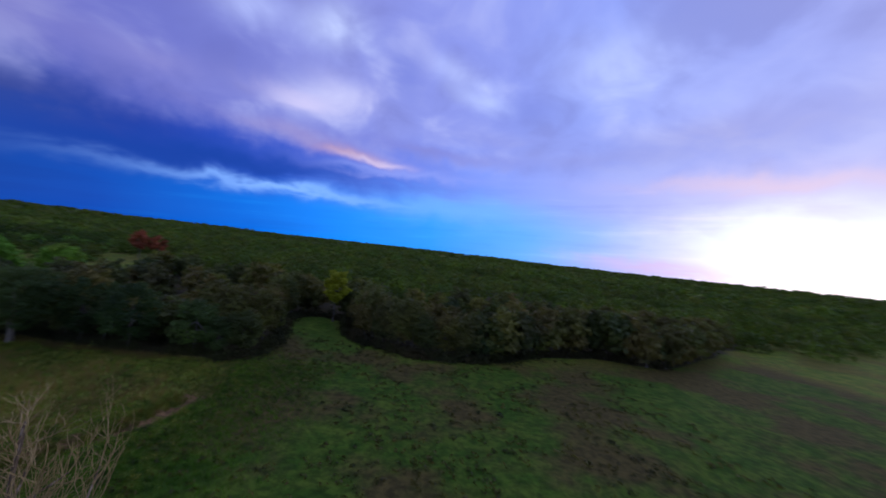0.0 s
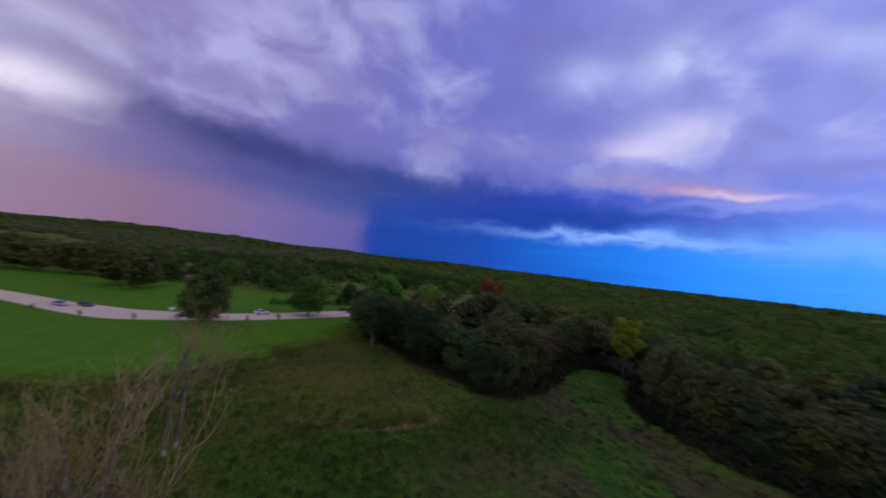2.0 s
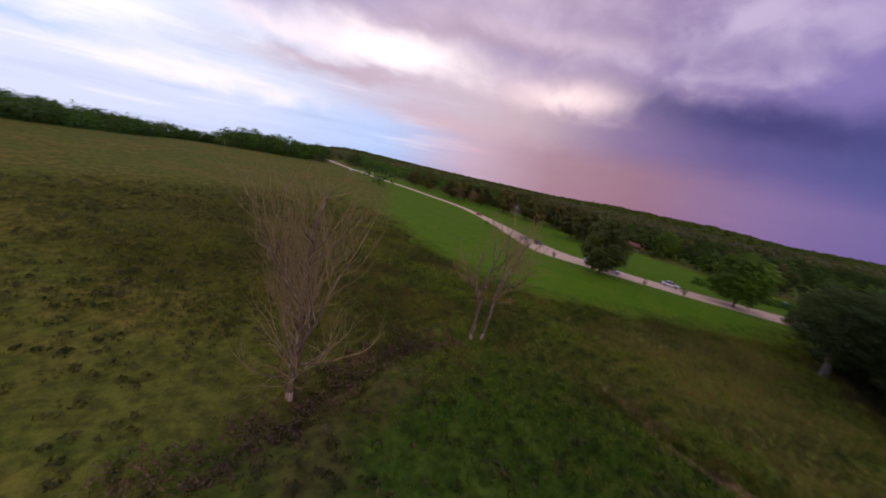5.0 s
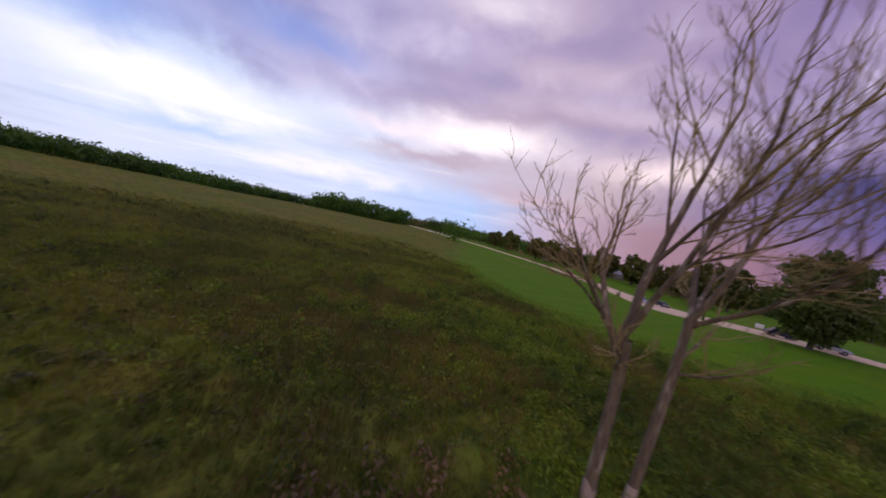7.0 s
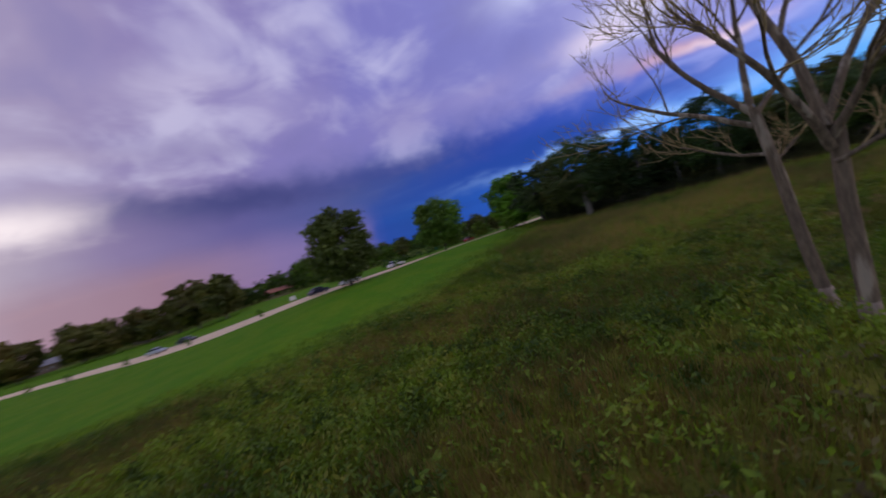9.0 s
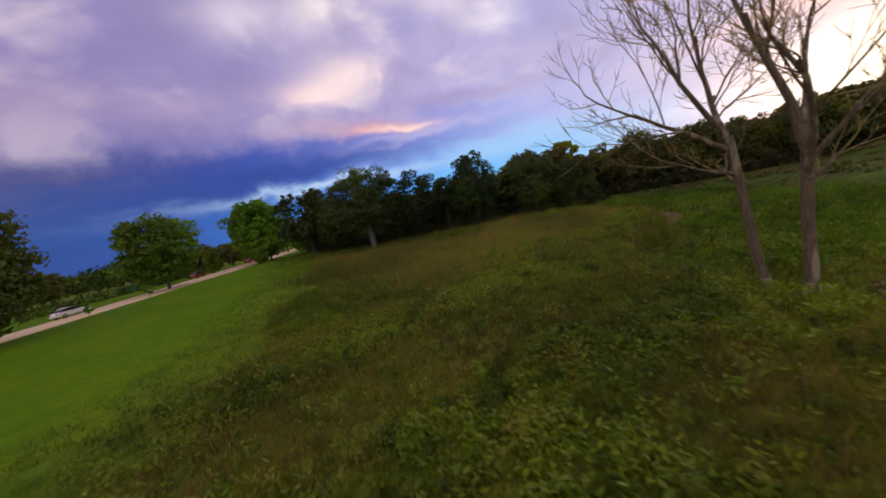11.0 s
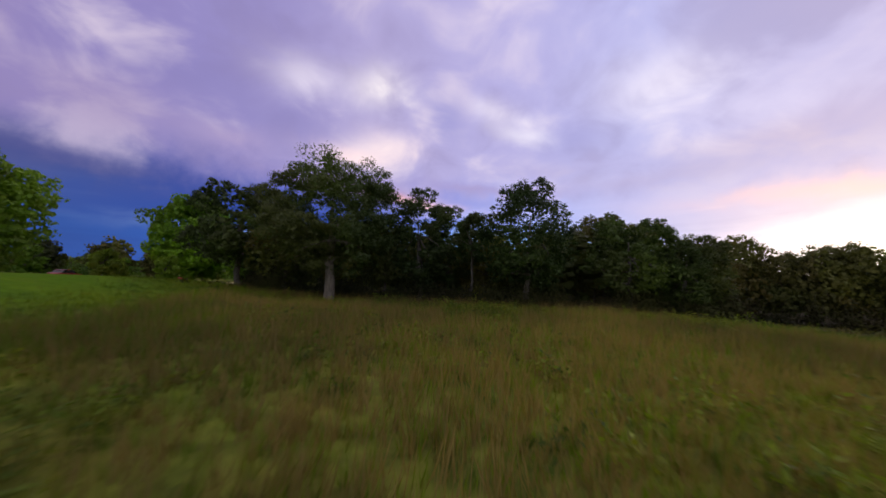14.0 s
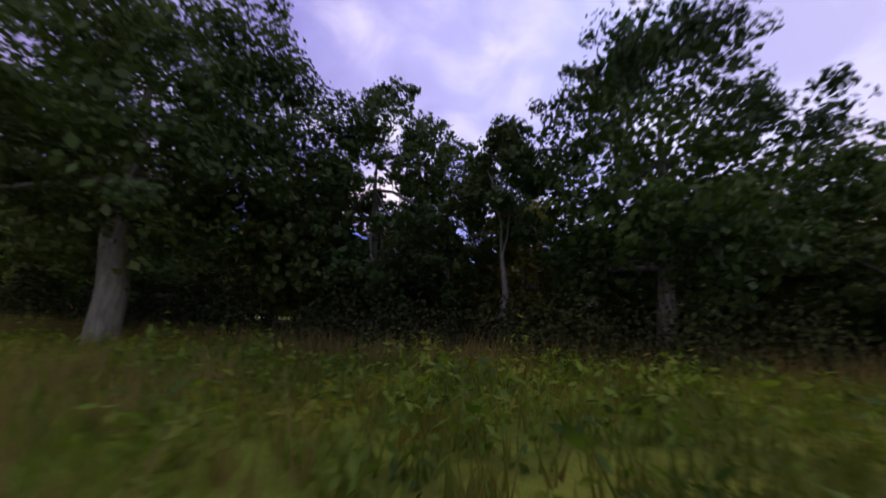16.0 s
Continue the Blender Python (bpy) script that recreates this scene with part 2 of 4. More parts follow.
def ground_nodes(n, b):
    p = position(n)
    fine, mid, big = n.noise(p, 1.6, 6, .65), n.noise(p, .22, 5, .6), n.noise(p, .045, 4, .55)
    weedy = n.mix(n.step(mid, .35, .65), (.058, .100, .011), (.116, .138, .019))
    weedy = n.mix(n.m("MULTIPLY", n.step(big, .42, .60), .55), weedy, (.092, .066, .020))
    mown = n.mix(n.step(mid, .3, .7), (.062, .150, .004), (.094, .164, .006))
    dry = n.mix(n.step(mid, .35, .68), (.092, .096, .012), (.130, .108, .021))
    dry = n.mix(n.m("MULTIPLY", n.step(big, .42, .60), .8), dry, (.078, .100, .012))
    lush = n.mix(n.step(mid, .35, .65), (.028, .062, .006), (.054, .086, .010))
    lush = n.mix(n.m("MULTIPLY", n.step(big, .45, .58), .85), lush, (.056, .042, .016))
    soil = n.mix(n.step(fine, .3, .7), (.092, .058, .027), (.160, .104, .050))
    tawny = n.mix(n.step(mid, .35, .65), (.092, .128, .018), (.128, .126, .026))
    edge = n.m("MULTIPLY", n.m("SUBTRACT", mid, .5), .55)
    c = n.mix(n.step(n.m("ADD", attr(n, "dry"), n.m("MULTIPLY", edge, 1.6)), .25, .75), weedy, dry)
    c = n.mix(n.step(n.m("ADD", attr(n, "tawny"), n.m("MULTIPLY", edge, 1.2)), .2, .8), c, tawny)
    c = n.mix(n.step(n.m("ADD", attr(n, "lush"), n.m("MULTIPLY", edge, 1.2)), .25, .75), c, lush)
    c = n.mix(n.step(n.m("ADD", attr(n, "mown"), n.m("MULTIPLY", edge, 1.1)), .12, .88), c, mown)
    # floor of the wood: dark under-layer, the trees' shade put into its colour
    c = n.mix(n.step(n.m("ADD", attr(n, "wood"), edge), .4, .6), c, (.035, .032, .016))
    c = n.mix(n.step(n.m("ADD", attr(n, "soil"), n.m("MULTIPLY", n.m("SUBTRACT", n.noise(p, .35, 5), .5), 2.6)), .55, .80), c, soil)
    clump = n.step(n.noise(p, .75, 4, .7), .36, .64)
    c = n.mix(n.m("MULTIPLY", n.m("SUBTRACT", 1.0, attr(n, "mown")), .5), c, n.mix(clump, (.5, .52, .55), (2.0, 1.9, 1.7)), "MULTIPLY")
    c = n.mix(.6, c, n.mix(fine, (.45, .45, .45), (1.75, 1.75, 1.7)), "MULTIPLY")
    n.put(b.inputs["Base Color"], n.mix(1.0, c, (1.18, 1.17, 1.08), "MULTIPLY"))
    b.inputs["Specular IOR Level"].default_value = 0.1
    bump(n, b, n.m("ADD", fine, n.m("MULTIPLY", n.noise(p, 7, 4), .5)), .8, .25)


def leaf_mat(name, dark, light, through=0.35, hue=None, stands=None, tint=.85, cell=.13, gloss=.22):
    k3 = (1.16, 1.12, 1.55) if stands or not tint else (1.12, 1.18, 1.40)     # meadow plants, trees
    dark, light = tuple(v * k for v, k in zip(dark, k3)), tuple(v * k for v, k in zip(light, k3))

    def build(n, b):
        info = n.add("ShaderNodeObjectInfo").outputs["Random"]
        isl = n.add("ShaderNodeNewGeometry").outputs["Random Per Island"]
        p = position(n)
        f = n.m("ADD", n.m("MULTIPLY", isl, .35), n.m("MULTIPLY", n.noise(p, .9, 3), .65))
        c = n.mix(f, dark, light)
        patch_ = n.step(n.noise(p, .58 * cell, 3, .6), .38, .62)
        c = n.mix(.75, c, n.mix(patch_, (.50, .55, .55), (1.5, 1.4, 1.1)), "MULTIPLY")
        if stands:      # neighbouring plants of different kinds
            kind_ = n.noise(p, .75, 3, .6)
            c = n.mix(n.m("MULTIPLY", n.step(kind_, .53, .62), .8), c, stands[0])
            c = n.mix(n.m("MULTIPLY", n.step(kind_, .47, .38), .8), c, stands[1])
        if not stands:  # every crown has its own shade of green or brown
            vor = n.add("ShaderNodeTexVoronoi")
            vor.inputs["Scale"].default_value = cell
            n.put(vor.inputs["Vector"], p)
            sp = n.add("ShaderNodeSeparateColor")
            n.put(sp.inputs[0], vor.outputs["Color"])
            c = n.mix(tint, c, n.ramp(sp.outputs[0], [(0, (.75, .8, .85)), (.25, (1.5, 1.0, 1.15)), (.5, (.62, .80, 1.0)), (.75, (1.35, 1.30, .95)), (1, (1.0, 1.05, 1.0))]), "MULTIPLY")
            c = n.mix(.7, c, n.mix(n.m("FRACT", n.m("MULTIPLY", info, 7.3)), (.50, .55, .6), (1.5, 1.45, 1.3)), "MULTIPLY")
        c = n.mix(n.m("MULTIPLY", info, 0.0 if stands else .45), c, hue or (light[0] * 1.25, light[1] * .95, light[2]))
        n.put(b.inputs["Base Color"], c)
        b.inputs["Roughness"].default_value = .6
        b.inputs["Specular IOR Level"].default_value = gloss
        t = n.add("ShaderNodeBsdfTranslucent")
        n.put(t.inputs[0], n.mix(1.0, c, (1.3, 1.5, .7), "MULTIPLY"))
        mx = n.add("ShaderNodeMixShader")
        mx.inputs[0].default_value = through
        n.put(mx.inputs[1], b.outputs[0])
        n.put(mx.inputs[2], t.outputs[0])
        out = next(x for x in n.t.nodes if x.type == "OUTPUT_MATERIAL")
        n.put(out.inputs[0], mx.outputs[0])
    return material(name, build)


def bark_nodes(dark, light, pale=None):
    def build(n, b):
        p = position(n)
        st = n.add("ShaderNodeMapping")
        st.inputs["Scale"].default_value = (1, 1, .18)
        n.put(st.inputs[0], p)
        g = n.noise(st.outputs[0], 9, 6, .65)
        c = n.mix(n.step(g, .3, .7), dark, light)
        if pale:
            c = n.mix(n.m("MULTIPLY", n.step(n.noise(st.outputs[0], 2.2, 3), .55, .64), .5), c, pale)
        n.put(b.inputs["Base Color"], c)
        bump(n, b, g, .8, .04)
    return build


def speckle(a, c, scale, rough_bump=0.0):
    def build(n, b):
        p = position(n)
        g = n.noise(p, scale, 5, .6)
        col = n.mix(n.step(g, .25, .75), a, c)
        col = n.mix(.35, col, n.mix(n.noise(p, scale * .07, 3), (.5, .5, .5), (1.4, 1.4, 1.4)), "MULTIPLY")
        n.put(b.inputs["Base Color"], col)
        if rough_bump:
            bump(n, b, g, rough_bump, .03)
    return build


def plain(colour, metal=0.0, spec=0.5):
    def build(n, b):
        g = n.noise(position(n), 14, 4)
        n.put(b.inputs["Base Color"], n.mix(g, tuple(x * .85 for x in colour), tuple(min(1, x * 1.12) for x in colour)))
        b.inputs["Metallic"].default_value = metal
        b.inputs["Specular IOR Level"].default_value = spec
    return build


M_GROUND = material("meadow_ground", ground_nodes, 1.0)
M_GRAVEL = material("gravel", speckle((.60, .41, .23), (.86, .64, .39), 3.0, .6), 1.0)
M_OAK = leaf_mat("oak_leaves", (.023, .040, .010), (.056, .090, .020), .24)
M_WOOD = leaf_mat("wood_leaves", (.043, .052, .013), (.122, .124, .028))
M_BRIGHT = leaf_mat("bright_leaves", (.048, .112, .010), (.116, .215, .024))
M_LIME = leaf_mat("fresh_leaves", (.050, .114, .010), (.118, .210, .023))
M_DARKLEAF = leaf_mat("grey_green_leaves", (.042, .054, .015), (.096, .106, .030))
M_PINE = leaf_mat("olive_green_leaves", (.036, .054, .012), (.090, .118, .026), .35, None, None, .3)
M_YELLOW = leaf_mat("yellow_leaves", (.24, .27, .008), (.40, .42, .018), .4, (.36, .36, .018), None, 0)
M_RED = leaf_mat("rust_leaves", (.15, .040, .022), (.27, .080, .038), .3, (.26, .08, .03), None, 0)
M_SHRUB = leaf_mat("shrub_leaves", (.022, .056, .006), (.060, .125, .012))
# undergrowth leaves with the wood's shade put into their near-black colour
M_THICKET_SHADE = leaf_mat("thicket_leaves_shaded", (.014, .016, .008), (.031, .036, .013), .06, gloss=.02)
M_RUSTGRASS = leaf_mat("reddish_grass_blades", (.100, .080, .016), (.18, .120, .036), .3, (.15, .11, .04), None, 0)
M_WEED = leaf_mat("weed_leaves", (.040, .090, .006), (.200, .265, .023), .38, None, ((.225, .215, .030), (.026, .050, .009)))
M_FIELDWEED = leaf_mat("field_weed_leaves", (.031, .044, .008), (.106, .100, .019), .35, None, ((.112, .086, .022), (.022, .031, .009)))
M_GRASS = leaf_mat("grass_blades", (.072, .104, .009), (.180, .178, .024), .35, None, ((.15, .10, .025), (.05, .075, .008)))
M_LUSHGRASS = leaf_mat("damp_grass_blades", (.042, .122, .006), (.108, .196, .013), .35, None, ((.10, .12, .015), (.03, .07, .006)))
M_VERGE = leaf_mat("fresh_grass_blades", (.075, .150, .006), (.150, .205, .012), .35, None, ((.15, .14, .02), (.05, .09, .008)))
M_DRY = leaf_mat("dry_grass_blades", (.190, .148, .029), (.370, .265, .071), .31, (.22, .155, .054), None, 0)
M_BROWNWEED = leaf_mat("brownish_weed_leaves", (.044, .052, .011), (.165, .135, .036), .25, None, ((.135, .145, .020), (.060, .044, .016)))
M_FAR = leaf_mat("far_wood_leaves", (.029, .054, .010), (.076, .108, .016), .35, None, None, .88, .075, .08)
M_BLOOM = leaf_mat("yellow_blooms", (.17, .15, .02), (.30, .27, .05), .3, (.30, .27, .06), None, 0)
M_BRUSH = leaf_mat("dead_brush_twigs", (.090, .062, .019), (.230, .148, .054), .1, (.17, .112, .042), None, 0)
M_DEAD = material("dead_bark", bark_nodes((.082, .057, .035), (.185, .134, .080), (.46, .38, .27)), .95)
M_TWIG = material("dead_twigs", bark_nodes((.195, .140, .052), (.36, .265, .106)), .95)
M_BARE = material("stripped_wood", bark_nodes((.28, .20, .15), (.46, .35, .27)), .9)
M_BARK = material("bark", bark_nodes((.060, .050, .045), (.16, .14, .125)), .95)
M_OAKBARK = material("pale_bark", bark_nodes((.10, .085, .070), (.23, .20, .165)), .95)


# ---------------------------------------------------------------- building helpers
def mesh_of(name, verts, faces, mat, smooth=False):
    me = bpy.data.meshes.new(name)
    me.from_pydata([tuple(v) for v in verts], [], faces)
    me.materials.append(mat)
    if smooth:
        me.polygons.foreach_set("use_smooth", [True] * len(me.polygons))
    return me


def quads_mesh(name, corners, mat):
    """A mesh of loose quads from an array of (n, 4, 3)."""
    n = len(corners)
    me = bpy.data.meshes.new(name)
    me.vertices.add(4 * n)
    me.vertices.foreach_set("co", np.ascontiguousarray(corners, dtype=np.float32).ravel())
    me.loops.add(4 * n)
    me.loops.foreach_set("vertex_index", np.arange(4 * n, dtype=np.int32))
    me.polygons.add(n)
    me.polygons.foreach_set("loop_start", np.arange(0, 4 * n, 4, dtype=np.int32))
    me.update()
    me.validate()
    me.materials.append(mat)
    return me


def tris_mesh(name, corners, mat):
    n = len(corners)
    me = bpy.data.meshes.new(name)
    me.vertices.add(3 * n)
    me.vertices.foreach_set("co", np.ascontiguousarray(corners, dtype=np.float32).ravel())
    me.loops.add(3 * n)
    me.loops.foreach_set("vertex_index", np.arange(3 * n, dtype=np.int32))
    me.polygons.add(n)
    me.polygons.foreach_set("loop_start", np.arange(0, 3 * n, 3, dtype=np.int32))
    me.update()
    me.validate()
    me.materials.append(mat)
    return me


def child(name, data, parent, label=""):
    ob = new(name, data)
    ob.parent = parent
    return tagged(ob, label)


def part(name, bm, mat, parent, label=""):
    me = bpy.data.meshes.new(name)
    bm.to_mesh(me)
    bm.free()
    me.materials.append(mat)
    return child(name, me, parent, label)


def smooth01(v, lo, hi):
    s = np.clip((v - lo) / (hi - lo), 0, 1)
    return s * s * (3 - 2 * s)


def to_line(x, y, line):
    """Distance from points to a polyline."""
    best = np.full(np.shape(x), 1e9)
    for (ax, ay), (bx, by) in zip(line, line[1:]):
        ux, uy = bx - ax, by - ay
        s = np.clip(((x - ax) * ux + (y - ay) * uy) / (ux * ux + uy * uy), 0, 1)
        best = np.minimum(best, np.hypot(x - ax - s * ux, y - ay - s * uy))
    return best


def inside(x, y, poly):
    hit = np.zeros(np.shape(x), bool)
    for (ax, ay), (bx, by) in zip(poly, poly[1:] + poly[:1]):
        if ay != by:
            hit ^= ((ay > y) != (by > y)) & (x < (bx - ax) * (y - ay) / (by - ay) + ax)
    return hit


def curve_through(points, step):
    """A smooth line through plan points (Catmull-Rom), cut every step metres."""
    p = np.array(points, float)
    p = np.vstack([2 * p[0] - p[1], p, 2 * p[-1] - p[-2]])
    out = []
    for a, b, c, d in zip(p, p[1:], p[2:], p[3:]):
        k = max(2, int(np.linalg.norm(c - b) / step))
        for s in np.arange(k) / k:
            out.append(.5 * (2 * b + (c - a) * s + (2 * a - 5 * b + 4 * c - d) * s * s + (3 * b - a - 3 * c + d) * s ** 3))
    out.append(p[-2])
    return np.array(out)


# ---------------------------------------------------------------- the plan
ROAD = curve_through([(-340, -330), (-300, -275), (-268, -222), (-250, -185), (-237, -153), (-228, -113), (-213, -66), (-178, -27), (-149, -3),
                      (-128, 13), (-118.5, 29), (-118.5, 46), (-122, 63), (-127, 82), (-134, 112), (-141, 140), (-150, 168)], 4.0)
DITCH = [(-4, 16), (-19, 16.5), (-31, 15), (-41, 19), (-45.5, 27), (-44, 35), (-39.5, 42), (-37, 48), (-36, 56), (-38, 66)]
SAND = [(-44.6, 36.5), (-42.4, 39.5), (-38.0, 43.5), (-37.0, 48.5), (-36.3, 54), (-36.1, 58.5)]
LUSH = [(-17, 18), (-30, 18), (-42, 22), (-44.5, 29), (-40, 38), (-35, 52), (-38, 68), (-40, 84), (-45, 100), (-46, 116), (-38, 122), (-28, 116), (-22, 98), (-4, 88), (30, 96), (120, 130), (140, 60), (8, 18)]
MOWN_EDGE = [(-270, -236), (-191, -110), (-126, -60), (-94, -29), (-79, -9), (-73.5, 5), (-72.5, 13), (-73.5, 20), (-75.5, 27), (-79.5, 37), (-84, 48), (-90, 61), (-101, 71), (-110, 88), (-121, 160)]
MOWN = MOWN_EDGE + [(-150, 165), (-174, 112), (-176, 76), (-190, 50), (-216, 20), (-248, -6), (-284, -44), (-290, -110), (-282, -160), (-300, -230)]
WOOD = [(-101, 82), (-94, 72), (-88, 68), (-80, 69), (-62, 67.5), (-48, 68.5), (-40, 71), (-37, 80), (-42, 100), (-45, 114), (-40, 121), (-30, 121), (-27, 108), (-22, 100), (-6, 91), (6, 91),
        (20, 96), (34, 106), (52, 112), (72, 108), (110, 138), (200, 214), (420, 330), (420, 520), (-60, 520), (-260, 400), (-150, 230), (-118, 130)]
DRY1 = [(-60, 34), (-74, 37), (-83, 47), (-91, 59.5), (-84, 61), (-66, 58), (-42, 60), (-41, 49), (-52, 39)]
DRY2 = [(-58, 4), (-80, -10), (-94, -29), (-126, -60), (-191, -110), (-268, -240), (-180, -238), (-130, -232), (-80, -188), (-40, -168), (30, -150), (60, -20), (-8, 9), (-20, 10), (-46, 11)]


def height(x, y):
    x, y = np.asarray(x, float), np.asarray(y, float)
    far = np.hypot(x, y)
    west = smooth01(-x, 62, 108)
    z = 1.7 * smooth01(y, 26, 66) * smooth01(-x, 20, 50) * (1 - west) + (-1.0 + 3.0 * smooth01(y, -8, 30)) * west
    z = z + 2.6 * smooth01(-y, 40, 170) * (1 - smooth01(far, 500, 900))
    z = z + 1.25 * np.exp(-((x + 101) / 9) ** 2 - ((y - 58) / 26) ** 2) - 9 * smooth01(-y, 400, 1500) * (1 - smooth01(-x, 150, 700))
    z = z + 22 * smooth01(far, 500, 2400) * (1 - smooth01(-y, 0, 600)) + 6 * np.sin(x / 410 + 1.3) * np.cos(y / 370) * smooth01(far, 400, 1200)
    z = z + .22 * np.sin(x / 7.3) * np.sin(y / 6.1 + .8) * (1 - smooth01(far, 300, 500)) * (1 - smooth01(-x, 70, 110))
    z = z + 4.5 * np.sin(y / 88 + x / 230 + .6) * smooth01(far, 260, 620) * (1 - smooth01(-y, 0, 200))
    turn = np.degrees(np.arctan2(-x, y - 30)) % 360
    south_ = smooth01(turn, 133, 153) * (1 - smooth01(turn, 255, 285))
    z = z - .085 * np.maximum(np.hypot(x, y - 30) - 345, 0) * south_
    return z - .9 * np.exp(-(to_line(x, y, DITCH) / 1.7) ** 2)


def hz(x, y):
    return float(height(x, y))


# ---------------------------------------------------------------- ground: one sheet to the horizon
def axis_steps(lo, hi, fine):
    mid = np.arange(lo, hi + .01, fine)
    out, s = [], fine
    v = hi
    while v < 4200:
        s *= 1.22
        v += s
        out.append(v)
    right = np.array(out)
    out, s, v = [], fine, lo
    while v > -4200:
        s *= 1.22
        v -= s
        out.append(v)
    return np.concatenate([np.array(out)[::-1], mid, right])


gx, gy = axis_steps(-190, 60, 1.6), axis_steps(-90, 125, 1.6)
GX, GY = np.meshgrid(gx, gy)
GZ = height(GX, GY)
nx, ny = len(gx), len(gy)
ids = np.arange(nx * ny).reshape(ny, nx)
me = bpy.data.meshes.new("ground")
me.vertices.add(nx * ny)
me.vertices.foreach_set("co", np.stack([GX, GY, GZ], -1).astype(np.float32).ravel())
quad = np.stack([ids[:-1, :-1], ids[:-1, 1:], ids[1:, 1:], ids[1:, :-1]], -1).reshape(-1, 4)
me.loops.add(quad.size)
me.loops.foreach_set("vertex_index", quad.ravel().astype(np.int32))
me.polygons.add(len(quad))
me.polygons.foreach_set("loop_start", np.arange(0, quad.size, 4, dtype=np.int32))
me.update()
me.polygons.foreach_set("use_smooth", [True] * len(me.polygons))


def paint(name, values):
    a = me.attributes.new(name, "FLOAT", "POINT")
    a.data.foreach_set("value", np.asarray(values, np.float32).ravel())


def soft_zone(poly, blur):
    """1 inside a zone of the plan, 0 outside, blurred over its edge."""
    d = to_line(GX, GY, poly + poly[:1])
    return np.where(inside(GX, GY, poly), .5 + .5 * np.clip(d / blur, 0, 1), .5 - .5 * np.clip(d / blur, 0, 1))


paint("mown", soft_zone(MOWN, 11.0))
paint("tawny", soft_zone(DRY1, 12.0))
paint("dry", soft_zone(DRY2, 40.0))
paint("lush", soft_zone(LUSH, 14.0))
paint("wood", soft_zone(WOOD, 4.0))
paint("soil", np.maximum(np.exp(-(to_line(GX, GY, SAND) / 2.0) ** 2), .35 * np.exp(-(to_line(GX, GY, DITCH) / 1.2) ** 2)))
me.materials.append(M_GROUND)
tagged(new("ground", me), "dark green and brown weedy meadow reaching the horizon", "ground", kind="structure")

# gravel road, a low crowned bank over the grass
d = np.gradient(ROAD, axis=0)
d /= np.linalg.norm(d, axis=1)[:, None]
side = np.stack([-d[:, 1], d[:, 0]], -1)
rows = []
wide = 6.1 - 2.6 * smooth01(-ROAD[:, 1], 0, 60)
for off, up in ((-1, -.15), (-.9, .10), (-.45, .17), (0, .20), (.45, .17), (.9, .10), (1, -.15)):
    q = ROAD + side * (off * wide)[:, None]
    rows.append(np.column_stack([q, height(q[:, 0], q[:, 1]) + up]))
verts = np.stack(rows, 1).reshape(-1, 3)
faces = [(7 * i + k, 7 * i + k + 1, 7 * i + k + 8, 7 * i + k + 7) for i in range(len(ROAD) - 1) for k in range(6)]
tagged(new("road", mesh_of("road", verts, faces, M_GRAVEL, True)), "pale pinkish gravel road curving through mown grass", "road", kind="structure")


# ---------------------------------------------------------------- trees
def tube(verts, faces, pts, radii, sides):
    """Adds one tapered limb to a mesh's lists."""
    start = len(verts)
    pts = [Vector(p) for p in pts]
    ref = Vector((.31, .87, .12))
    for i, (p, r) in enumerate(zip(pts, radii)):
        t = (pts[min(i + 1, len(pts) - 1)] - pts[max(i - 1, 0)]).normalized()
        u = t.cross(ref).normalized()
        w = t.cross(u)
        for k in range(sides):
            a = 2 * math.pi * k / sides
            verts.append(p + u * (r * math.cos(a)) + w * (r * math.sin(a)))
    for i in range(len(pts) - 1):
        for k in range(sides):
            a, b = start + i * sides + k, start + i * sides + (k + 1) % sides
            faces.append((a, b, b + sides, a + sides))


def limb(rng, p, way, length, radius, bits, bend, lift, thin=.55):
    """A wandering limb: its points and radii."""
    pts, rad = [Vector(p)], [radius]
    way = Vector(way).normalized()
    for i in range(bits):
        way = (way + Vector((rng.uniform(-1, 1), rng.uniform(-1, 1), rng.uniform(-.6, .6))) * bend + Vector((0, 0, lift))).normalized()
        pts.append(pts[-1] + way * (length / bits))
        rad.append(radius * (1 - (1 - thin) * (i + 1) / bits))
    return pts, rad, way


def aside(rng, way, angle):
    """A direction at an angle to way."""
    u = way.cross(Vector((rng.uniform(-1, 1), rng.uniform(-1, 1), rng.uniform(-1, 1)))).normalized()
    return (way * math.cos(angle) + u * math.sin(angle)).normalized()


